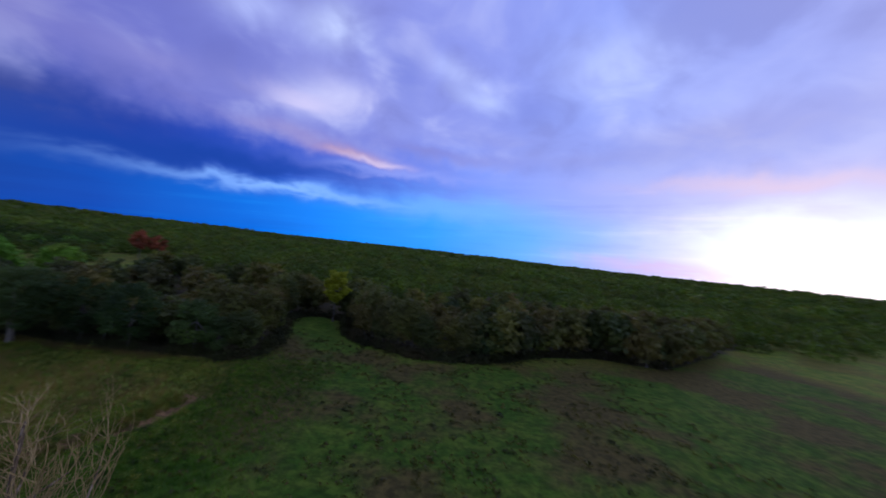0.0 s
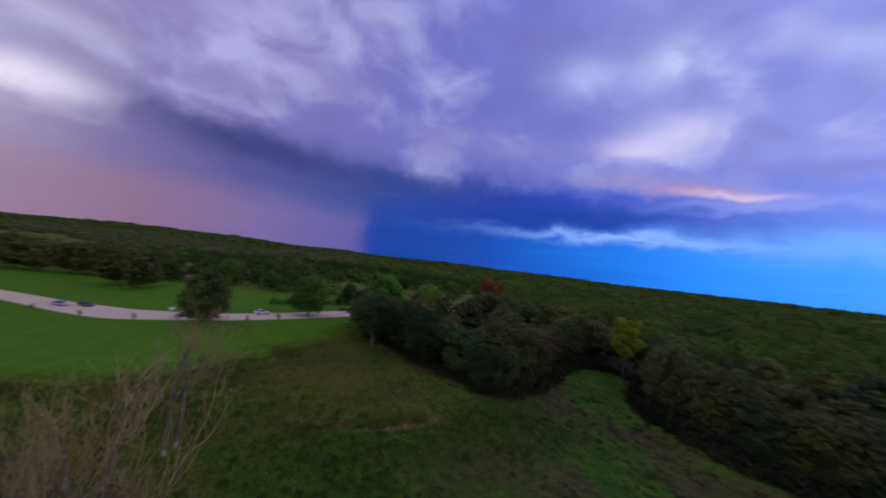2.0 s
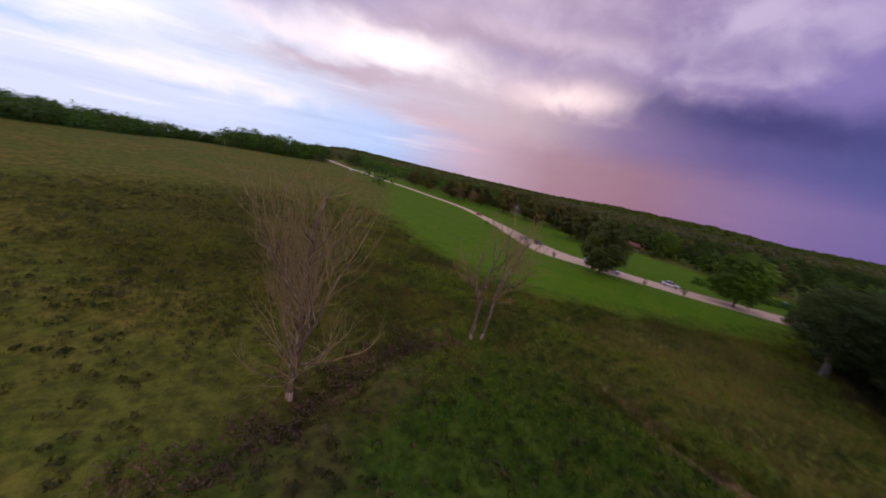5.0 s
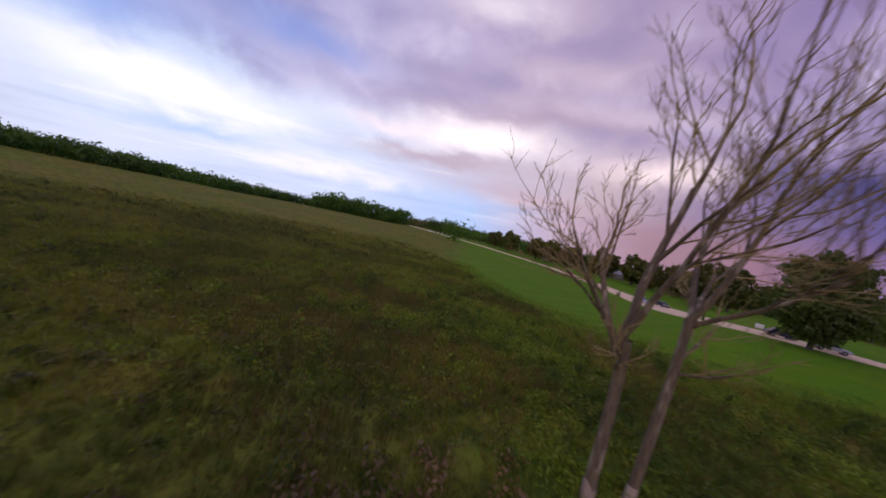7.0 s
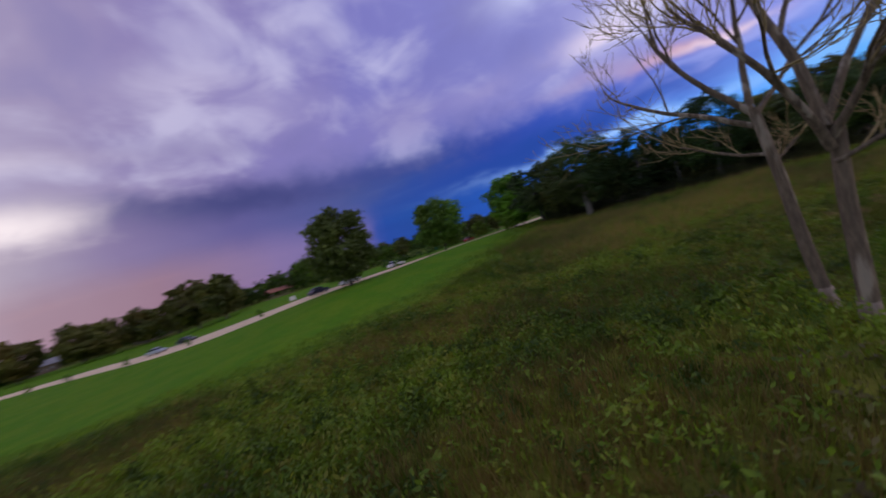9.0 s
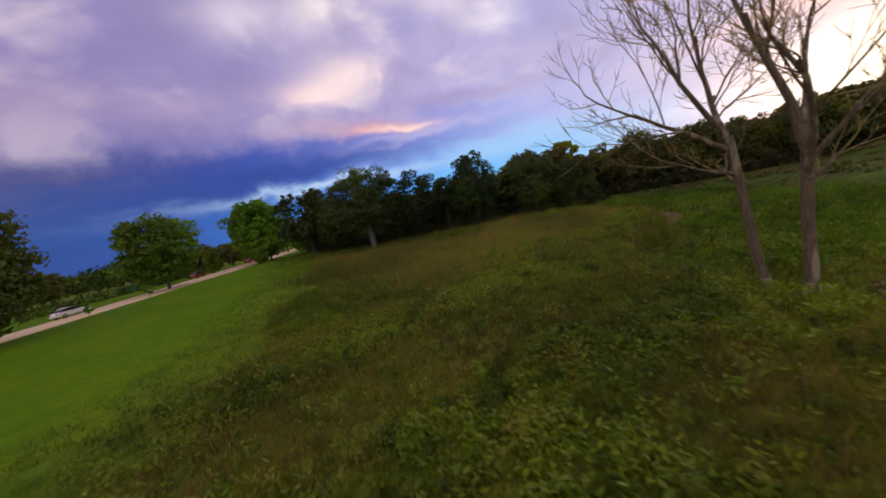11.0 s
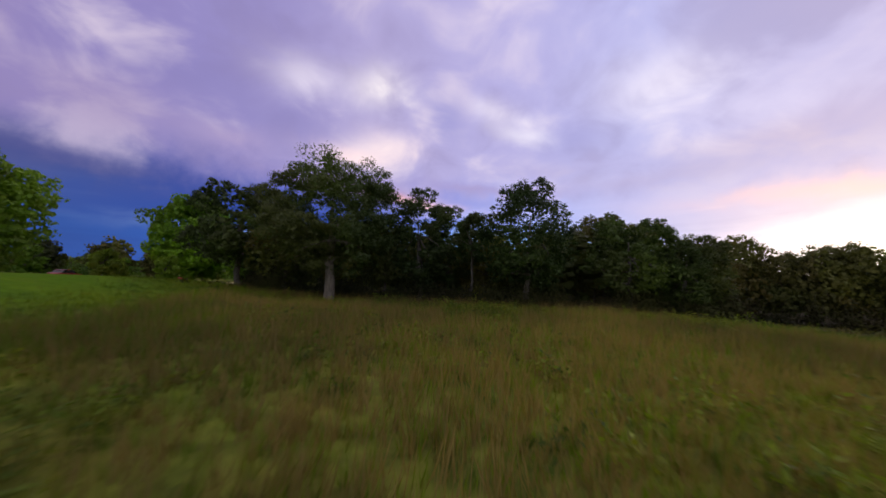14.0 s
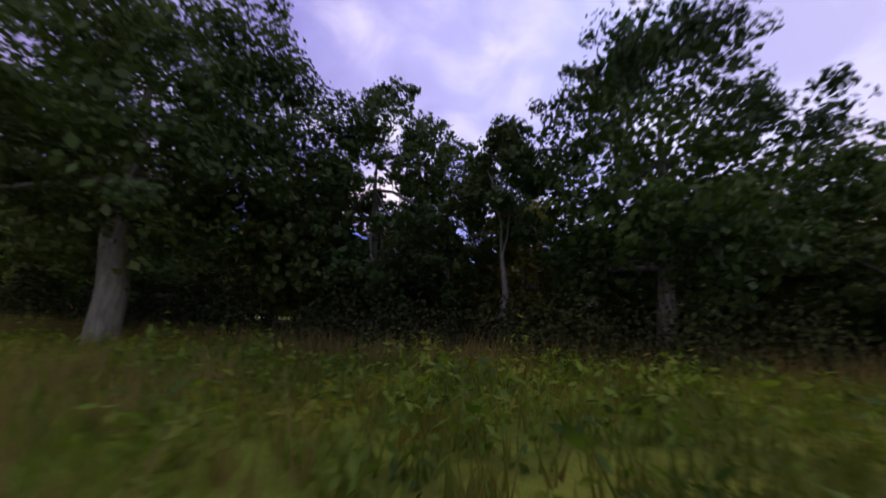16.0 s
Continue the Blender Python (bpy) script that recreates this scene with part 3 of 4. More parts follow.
def dead_tree(rng, thing, base, lean, length, radius, tall, kids, low_, first, spread=.55, boughs=(), depth=5, broad=1.0, bend=.05, lift=.06, limbs=()):
    """A bare tree: trunk with limbs, fine twigs, and the stripped pale foot. limbs: height on the trunk, way, length and share of its girth."""
    v1, f1, v2, f2 = [], [], [], []

    def grow(p, way, ln, r, level):
        bits = 6 if level < 2 else 4
        pts, rad, end = limb(rng, p, way, ln, r, bits, bend + .055 * level if level else .035, lift + .02 * level if level else .01, .78 if limbs and not level else .55)
        if level < 3:
            tube(v1, f1, pts, rad, 9 if level == 0 else 6 if level == 1 else 5)
        else:
            tube(v2, f2, pts, rad, 4 if level == 3 else 3)
        if level == depth:
            return
        n = kids[min(level, len(kids) - 1)]
        for i in range(n):
            at = low_ + (1 - low_) * (i + 1) / n if level == 0 else .30 + .70 * (i + 1) / n
            k = min(max(int(at * bits), 1), bits)
            ang = rng.uniform(.35, 1.0) * spread if i < n - 1 else rng.uniform(.05, .25)
            ln2 = ln * rng.uniform(.48, .80) * (1.0 if level else first)
            girth = rng.uniform(.48, .70) if i < n - 1 else .94
            grow(pts[k], aside(rng, end, ang), ln2, max(rad[k] * girth, .014), level + 1)

    grow(base, lean, length, radius, 0)
    axis = Vector(lean).normalized()
    for at, way, ln, thick in limbs:
        grow(Vector(base) + axis * at, Vector(way), ln * 1.12, radius * thick, 1)
    for at, way, ln in boughs:
        grow(Vector(base) + axis * at, Vector(way), ln, radius * .34, 2)
    for v in v1 + v2:
        k = 1 + (broad - 1) * min(max((v.z - 2) / 5, 0), 1)
        v.x, v.y = v.x * k, v.y * k
    if tall:
        top = float(np.percentile([v.z for v in v2], 96))
        for v in v1 + v2:
            if v.z > length * .5:
                v.z = length * .5 + (v.z - length * .5) * (tall - length * .5) / (top - length * .5)
            if v.z > tall:
                v.z = tall + (v.z - tall) * .45
    child("trunk", mesh_of("trunk", v1, f1, M_DEAD, True), thing)
    tagged(child("twig_mass", mesh_of("twig_mass", v2, f2, M_TWIG), thing, "dense fine bare twigs"), kind="stuff")
    v, f = [], []
    foot = [Vector(base) + axis * h for h in (0.05, .25, .6, .95)]
    tube(v, f, foot, [radius * 1.25, radius * 1.12, radius * 1.06, radius * 1.01], 12)
    child("stripped_foot", mesh_of("stripped_foot", v, f, M_BARE, True), thing, "pale wood stripped of its bark")


def leaf_quads(rng, centres, size, outward, loose=1.0, long=.62):
    """Rhombic leaf sprays at the centres, roughly facing outward."""
    n = len(centres)
    nrm = outward + rng.normal(0, .65 * loose, (n, 3))
    nrm /= np.linalg.norm(nrm, axis=1)[:, None] + 1e-9
    u = np.cross(nrm, rng.normal(0, 1, (n, 3)))
    u /= np.linalg.norm(u, axis=1)[:, None] + 1e-9
    w = np.cross(nrm, u)
    s = size * rng.uniform(.6, 1.35, (n, 1))
    fold = nrm * s * rng.uniform(-.2, .3, (n, 1))
    return np.stack([centres - u * s, centres + w * s * long + fold, centres + u * s, centres - w * s * long + fold], 1)


def lobes(rng, tall, wide, foot, count, plump=1.0):
    """Centres and radii of a crown's clumps, in a rough dome from foot to tall."""
    c, r = [], []
    mid_, half = foot + (tall - foot) * .46, (tall - foot) / 2
    for i in range(count):
        a, h = i * 2.39996 + rng.uniform(-.5, .5), -.95 + 1.9 * (i + .5) / count + rng.uniform(-.12, .12)
        h = np.clip(h, -1, 1)
        k = np.sqrt(max(0, 1 - (abs(h) ** 2.3))) * rng.uniform(.72, 1.0)
        rad = wide * rng.uniform(.27, .40) * plump
        c.append((k * np.cos(a) * (wide - rad * .7), k * np.sin(a) * (wide - rad * .7), mid_ + h * (half * (1.08 if h > 0 else .92) - rad * .6)))
        r.append(rad)
    return np.array(c), np.array(r)


def crown_quads(rng, tall, wide, foot, count, leaves, size, flat=.8, plump=1.0, airy=1.0):
    c, r = lobes(rng, tall, wide, foot, count, plump)
    each = 150 if leaves > 60000 else 60 if leaves > 20000 else 22
    loose = int(leaves * (.10 if leaves > 60000 else .22) * (.6 if airy < 1 else 1))
    bunches = (leaves - loose) // each
    pick = rng.choice(len(c), bunches, p=r ** 2 / (r ** 2).sum())
    way = rng.normal(0, 1, (bunches, 3))
    way /= np.linalg.norm(way, axis=1)[:, None]
    way[:, 2] = np.where(way[:, 2] < -.35, -way[:, 2], way[:, 2])
    dist = r[pick] * np.clip(rng.normal(.86, .16, bunches), .2, 1.12)
    heart = c[pick] + way * dist[:, None] * np.array([1, 1, flat])
    deep = rng.random(bunches) < .14
    heart[deep] = heart[deep] * np.array([.55, .55, 1])
    # leaves hang in bunches at the ends of the twigs, a little drooping
    own = np.repeat(np.arange(bunches), each)
    turn = rng.normal(0, 1, (len(own), 3))
    turn /= np.linalg.norm(turn, axis=1)[:, None]
    reach = r[pick][own] * .30 * airy * rng.uniform(.65, 1.35, (bunches, 1))[own, 0] * np.clip(rng.normal(.78, .22, len(own)), .1, 1.12)
    pts = heart[own] + turn * reach[:, None] * np.array([1.15, 1.15, .70])
    q = leaf_quads(rng, pts, size, turn + way[own] * .6)
    # the rest fills the inside of the clumps with larger sprays
    pick = rng.choice(len(c), loose, p=r ** 2 / (r ** 2).sum())
    way = rng.normal(0, 1, (loose, 3))
    way /= np.linalg.norm(way, axis=1)[:, None]
    pts = c[pick] + way * (r[pick] * rng.uniform(.1, .82, loose) ** .6)[:, None] * np.array([1, 1, flat])
    return np.concatenate([q, leaf_quads(rng, pts, size * 1.7, way)]), c


def leafy_tree(name, seed, tall, wide, foot, count, leaves, size, mat, bark, radius, lean=0.0, label="", plump=1.0, airy=1.0):
    """A living tree: trunk with limbs into each clump, and a crown of many leaf sprays."""
    rng, rnd = np.random.default_rng(seed), random.Random(seed)
    thing = new(name)
    q, c = crown_quads(rng, tall, wide, foot, count, leaves, size, .8, plump, airy)
    v, f = [], []
    top = Vector((lean * tall, rnd.uniform(-.3, .3), tall * .72))
    stem = [Vector((0, 0, -.4))] + [top * s + Vector((rnd.uniform(-.15, .15), rnd.uniform(-.15, .15), 0)) for s in (.06, .2, .38, .58, .8, 1)]
    rad = [radius * 1.3, radius * 1.08, radius, radius * .85, radius * .66, radius * .4, radius * .15]
    tube(v, f, stem, rad, 10)
    for k in range(min(len(c), 12)):
        p = stem[rnd.choice((3, 3, 4, 4, 5) if radius > .2 else (4, 5, 5))]
        e = Vector(c[k])
        m = (p + e) / 2 + Vector((rnd.uniform(-.5, .5), rnd.uniform(-.5, .5), rnd.uniform(.1, .9)))
        tube(v, f, [p, p.lerp(m, .6), m.lerp(e, .4), e], [radius * .42, radius * .33, radius * .22, radius * .06], 6)
    child("trunk", mesh_of("trunk", v, f, bark, True), thing)
    child("crown", quads_mesh("crown", q, mat), thing)
    return tagged(thing, label, "tree")


def stand(ob, x, y, turn=0.0, scale=1.0, sink=0.1):
    ob.matrix_basis = pose(x, y, hz(x, y) - sink, 0, 0, turn) @ Matrix.Scale(scale, 4)
    return ob


def again(ob, x, y, turn, scale=1.0, tall=1.0, sink=0.1):
    """Another tree like ob, turned and of another size."""
    o = copy_thing(ob, pose(x, y, hz(x, y) - sink, 0, 0, turn))
    o.scale = (scale, scale, scale * tall)
    return o


# the lone dead tree, and the pair further on
lone = new("dead_tree")
rnd = random.Random(5)
dead_tree(rnd, lone, (0, 0, -.2), (.02, .03, 1), 9.0, .28, 17.6, (7, 5, 4, 4, 2), .20, .82, 1.0,
          [(1.8, (-.75, .1, .30), 3.2), (2.4, (.5, .7, .30), 3.0), (2.8, (.1, -.9, .35), 3.4), (3.4, (-.3, .9, .45), 3.4), (2.2, (.9, -.2, .3), 3.0)], 5, 1.26, .06, .045)
stand(lone, -19.4, 14.4)
tagged(lone, "leafless grey-brown dead tree with a dense fan of twigs", "tree")
rnd = random.Random(14)
west = new("dead_tree")
dead_tree(rnd, west, (0, 0, -.2), (-.105, .05, 1), 7.2, .20, 0, (0, 3, 4, 4, 3), .86, .95, .85,
          [(5.6, (-1, .25, .12), 2.9), (5.2, (.2, .95, .25), 1.8)], 5, 1.0, .09, -.005,
          [(6.6, (-.90, .15, .55), 3.8, .55), (7.1, (-.62, -.25, .85), 4.2, .62), (7.2, (-.05, .50, 1), 4.4, .66), (6.9, (.30, .85, .75), 3.9, .5)])
stand(west, -44.3, 20.8, 0, 1.05)
tagged(west, "leafless dead tree with long low side boughs", "tree", "pair of dead trees")
east = new("dead_tree")
dead_tree(rnd, east, (0, 0, -.2), (.02, -.03, 1), 6.1, .235, 0, (0, 3, 4, 4, 3), .86, .95, .85,
          [(5.0, (.75, .25, .35), 2.0)], 5, 1.0, .09, -.005,
          [(5.4, (-.15, -.55, .90), 3.9, .62), (6.0, (-.24, .15, 1), 5.2, .74), (5.6, (.70, -.15, .80), 2.7, .52), (6.1, (.25, .50, .9), 4.6, .55)])
stand(east, -43.4, 19.7, 0, 1.05)
tagged(east, "leafless dead tree forking low above a short trunk", "tree", "pair of dead trees")

# the big oak at the corner of the wood and its neighbours
oak = leafy_tree("oak_tree", 3, 15.1, 7.9, 2.0, 70, 74000, .105, M_OAK, M_OAKBARK, .50, -.02, "broad dark green oak with a pale grey trunk", 1.0, .86)
stand(oak, -79.3, 66.3, 20)
EDGE_LABEL = "dark green leafy tree at the edge of the wood"
tall_a = leafy_tree("tree", 21, 13.5, 5.3, 1.4, 34, 34000, .100, M_OAK, M_BARK, .30, .03, EDGE_LABEL, .95, .84)
stand(tall_a, -59.6, 69.5, 0)
tall_b = leafy_tree("tree", 22, 13.4, 3.9, 1.2, 24, 24000, .100, M_OAK, M_BARK, .24, -.03, EDGE_LABEL, 1.0, .90)
stand(tall_b, -71.0, 71.3, 40)
slim = leafy_tree("tree", 27, 10.2, 2.7, 4.6, 12, 6000, .11, M_OAK, M_BARK, .15, .0, "slender tree with a bare stem at the edge of the wood")
stand(slim, -65.2, 70.3, 10)
round_c = leafy_tree("tree", 23, 10.8, 5.2, 1.0, 30, 24000, .12, M_OAK, M_BARK, .28, .02, EDGE_LABEL, .95, .78)
stand(round_c, -48.5, 72.5, 90)
grey_d = leafy_tree("tree", 24, 12.0, 5.2, 1.0, 28, 14000, .16, M_DARKLEAF, M_BARK, .26, .0, "grey-green leafy tree at the edge of the wood")
stand(grey_d, -40.5, 76.0, 10, .82)
for o in (tall_a, tall_b, slim, round_c, grey_d):
    tagged(o, group="wood edge trees")
fill_e = leafy_tree("tree", 25, 12.6, 5.9, 1.2, 18, 2100, .49, M_WOOD, M_BARK, .24, .02, "dark leafy tree inside the wood", 1.5)
stand(fill_e, -88, 88, 0)
fill_f = leafy_tree("tree", 26, 12.2, 5.9, 1.2, 18, 2100, .49, M_DARKLEAF, M_BARK, .24, -.02, "grey-green leafy tree inside the wood", 1.5)
stand(fill_f, -96, 96, 0)
near_e = leafy_tree("tree", 28, 12.8, 5.2, 1.0, 26, 7200, .225, M_WOOD, M_BARK, .24, .02, "dark leafy tree in the front of the wood", 1.25)
stand(near_e, -48, 84, 0)
near_f = leafy_tree("tree", 29, 12.4, 5.3, 1.0, 26, 7200, .225, M_DARKLEAF, M_BARK, .24, -.02, "grey-green leafy tree in the front of the wood", 1.25)
stand(near_f, -14, 102, 0)
for o in (fill_e, fill_f, near_e, near_f):
    tagged(o, group="trees of the wood")

rng = np.random.default_rng(9)
# first rows along the edge of the wood
edge = curve_through(WOOD[1:21], 4.2)
protos = (near_e, near_f)
taken = [(-46.5, 95, 4.2), (-48.5, 104, 4.2), (-79.3, 66.3, 6.0), (-33.6, 118, 9.0), (-28, 106, 5.0), (-59.6, 69.5, 3.6), (-71, 71.3, 3.2), (-65.2, 70.3, 2.2), (-95, 72.5, 4.0), (-48.5, 72.5, 3.6), (-40.5, 76, 3.6), (-88, 88, 3), (-96, 96, 3), (-48, 84, 3), (-14, 102, 3)]


def free(x, y, gap):
    if any(math.hypot(x - a, y - b) < max(g, gap) for a, b, g in taken):
        return False
    taken.append((x, y, gap))
    return True


for k, (x, y) in enumerate(edge):
    x, y = x + rng.uniform(-1, 1), y + 2.6 + rng.uniform(-1, 1.2)
    if -52 < x < 14 and y > 78:     # stand back from the clearing
        x, y = (x - 5, y) if x < -36 else (x + 4, y + 3.5)
    if y > 225 or not free(x, y, 4.2):
        continue
    if math.hypot(x + 64, y - 70) < 42 and y < 84:
        again(protos[k % 2] if x < -61 else (tall_b, slim, round_c)[k % 3], x, y, rng.uniform(0, 360), rng.uniform(.68, .92) if x < -58 else rng.uniform(.74, .90) * (.80 if x > -46.5 else 1), rng.uniform(.85, 1.1))
    else:
        again(((near_e, near_f) if -60 < x < 14 and y < 122 else (fill_e, fill_f))[k % 2], x, y, rng.uniform(0, 360), rng.uniform(.9, 1.2), rng.uniform(.9, 1.15))
# the body of the wood
n = 0
while n < 150:
    x, y = rng.uniform(-150, 130), rng.uniform(70, 162) if n > 60 else rng.uniform(72, 110)
    if not inside(np.array([x]), np.array([y]), WOOD)[0] or -49 < x < -24 and y < 124 or not free(x, y, 8.0):
        n += .2
        continue
    again((fill_e, fill_f)[int(rng.integers(2))], x, y, rng.uniform(0, 360), rng.uniform(.75, 1.15), rng.uniform(.75, 1.15) * (.78 if -84 < x < -36 and y < 116 else 1))
    n += 1

# trees that stand out
yellow = leafy_tree("tree", 31, 17.0, 4.3, 6.5, 18, 5000, .34, M_YELLOW, M_BARK, .18, .0, "slender tree with yellow-green leaves in the wood")
stand(yellow, -33.6, 118.0, 0, 1.03)
rust = leafy_tree("tree", 32, 16.0, 5.6, 5.0, 14, 2000, .5, M_RED, M_BARK, .25, .0, "rust-red leaved tree above the wood")
stand(rust, -199, 234, 0, 1.15)
again(rust, -192, 240, 80, 1.0)
pine = leafy_tree("tree", 33, 15.2, 6.7, .5, 48, 15000, .25, M_PINE, M_BARK, .34, .0, "tall dense grey-green tree beside the gravel road")
stand(pine, -107, 28.5)
lime = leafy_tree("tree", 34, 14.8, 7.6, 1.2, 50, 16000, .25, M_LIME, M_BARK, .28, .02, "rounded fresh green tree beside the gravel road")
stand(lime, -120, 61.5)
bright = leafy_tree("tree", 35, 13.6, 6.2, .8, 34, 11000, .26, M_BRIGHT, M_BARK, .26, .0, "bright green tree at the corner of the wood")
stand(bright, -124, 99)
small = leafy_tree("tree", 36, 6.0, 2.6, .5, 12, 2600, .26, M_LIME, M_BARK, .12, .0, "small fresh green tree beyond the road")
stand(small, -128, 100)
brown = leafy_tree("tree", 37, 11.5, 4.2, 2.5, 16, 2600, .20, M_BRUSH, M_BARK, .2, .0, "thin half-bare tree with brown-grey leaves")
stand(brown, -46.5, 95)
for x, y, s, p in ((-95, 72.5, 1.32, round_c), (-131, 85, .95, small), (-108, 92, .62, bright), (-137, 128, .9, lime), (-136, 92, .8, small), (-140, 108, 1.1, small),
                   (-146, 84, 1.0, small), (-113, 80, .75, small), (-146, 98, .72, fill_f), (-152, 90, .62, fill_e), (-141, 104, .6, fill_f), (-122, 93, 1.25, bright), (-212, 49, .95, lime), (-256, 44, 1.0, fill_f), (-228, 98, .9, fill_f), (-218, 70, .6, bright),
                   (-240, -84, 1.0, brown), (-246, -76, 1.0, brown), (-196, 92, .8, fill_e), (-178, 104, .7, fill_f), (-252, 10, .95, fill_f), (-262, 62, .9, fill_e)):
    again(p, x, y, rng.uniform(0, 360), s * rng.uniform(.95, 1.05))

again(brown, -48.5, 104, 70, .95)
again(tall_b, -68.2, 75.5, 30, .92)
again(near_e, -64.0, 77.5, 130, .72)
again(near_f, -71.5, 78.5, 40, .74)
again(near_f, -57.0, 77.5, 200, .66)

# rounded trees of the belt beyond the road
belt = leafy_tree("tree", 38, 12.0, 6.6, .8, 26, 3400, .46, M_WOOD, M_BARK, .3, .0, "broad rounded dark tree beyond the road")
stand(belt, -188, 13, 0, 1.3)
tagged(belt, group="trees beyond the road")
for x, y, s in ((-204, 5, 1.2), (-248, -14, 1.15), (-240, -2, 1.0), (-256, -36, 1.2), (-250, -26, .95), (-262, -56, 1.25), (-258, -100, 1.15), (-268, -78, 1.1),
                (-262, -126, 1.0), (-272, -146, .9), (-226, 86, .9), (-240, 82, 1.0), (-262, 22, 1.1), (-280, -100, 1.1)):
    again(belt, x, y, rng.uniform(0, 360), s * (1.25 if y < 10 else 1.0), rng.uniform(.85, 1.1))

# saplings on the mown strip
sap = leafy_tree("sapling", 41, 2.6, .8, .5, 6, 420, .14, M_BRIGHT, M_BARK, .04, .0, "small planted sapling on the mown strip")
stand(sap, -110, 49)
tagged(sap, group="saplings along the road")
for x, y, s in ((-117, 84, 1.5), (-118, 14, .9), (-131, 2, .8), (-142, -9, .9), (-109, 40, .8), (-154, -20, .9), (-162, -28, 1.1)):
    again(sap, x, y, rng.uniform(0, 360), s)


# ---------------------------------------------------------------- shrubs, brush and far woods
def dome_quads(rng, x, y, z, wide, tall, leaves, size):
    way = rng.normal(0, 1, (leaves, 3))
    way /= np.linalg.norm(way, axis=1)[:, None]
    way[:, 2] = np.abs(way[:, 2])
    k = np.clip(rng.normal(.85, .18, (leaves, 1)), .2, 1.15)
    p = np.array([x, y, z]) + way * k * np.array([wide, wide, tall])
    return leaf_quads(rng, p, size, way)


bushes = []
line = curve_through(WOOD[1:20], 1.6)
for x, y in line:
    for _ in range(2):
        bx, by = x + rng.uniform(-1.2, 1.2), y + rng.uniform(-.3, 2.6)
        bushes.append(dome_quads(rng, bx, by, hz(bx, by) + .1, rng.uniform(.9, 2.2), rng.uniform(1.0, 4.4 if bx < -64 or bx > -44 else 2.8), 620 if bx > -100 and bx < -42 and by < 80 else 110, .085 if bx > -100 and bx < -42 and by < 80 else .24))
# added inner row of the darkened leaves, filling the shaded gaps between trunks
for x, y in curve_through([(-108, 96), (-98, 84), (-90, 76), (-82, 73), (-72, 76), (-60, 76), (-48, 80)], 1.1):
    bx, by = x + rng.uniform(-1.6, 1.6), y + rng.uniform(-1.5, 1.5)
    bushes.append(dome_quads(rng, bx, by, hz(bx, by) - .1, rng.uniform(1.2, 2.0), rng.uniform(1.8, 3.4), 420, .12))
tagged(new("undergrowth", quads_mesh("undergrowth", np.concatenate(bushes), M_THICKET_SHADE)), "undergrowth along the foot of the wood, shade put into its dark leaves", "shrubs", kind="stuff")

hedge = []
for x, y in curve_through([(-146, 56), (-148, 74), (-151, 92), (-156, 116)], 1.8):
    bx, by = x + rng.uniform(-1.5, 1.5), y + rng.uniform(-.8, .8)
    hedge.append(dome_quads(rng, bx, by, hz(bx, by), rng.uniform(1.4, 2.6), rng.uniform(1.8, 4.0), 120, .24))
tagged(new("hedge", quads_mesh("hedge", np.concatenate(hedge), M_SHRUB)), "loose dark hedge beyond the gravel road", "shrubs", kind="stuff")

rim = []
for x, y in curve_through([(-256, -262), (-222, -250), (-180, -242), (-130, -236), (-78, -193), (-38, -173), (32, -155), (66, -120)], 2.6):
    for back in (2, 7):
        bx, by = x + rng.uniform(-2, 2), y - back + rng.uniform(-2, 2)
        rim.append(dome_quads(rng, bx, by, hz(bx, by) - .3, rng.uniform(2.2, 4.0), rng.uniform(2.6, 5.6), 90, .5))
tagged(new("hedge", quads_mesh("hedge", np.concatenate(rim), M_SHRUB)), "dark bushes closing the far side of the field", "shrubs", kind="stuff")

brush = []
for x, y in curve_through(DITCH[:4], .5):
    for _ in range(3):
        bx, by = x + rng.normal(0, .7), y + rng.normal(-.3, 1.15)
        brush.append(dome_quads(rng, bx, by, hz(bx, by), rng.uniform(.4, 1.0), rng.uniform(.4, 1.0), 46, .11))
tagged(new("dead_brush", quads_mesh("dead_brush", np.concatenate(brush), M_BRUSH)), "low tangle of brown dead brush along the ditch", "brush", kind="stuff")


def noise_field(x, y):
    return np.sin(x / 37 + 1) * np.sin(y / 31) + .6 * np.sin(x / 83 + y / 61)


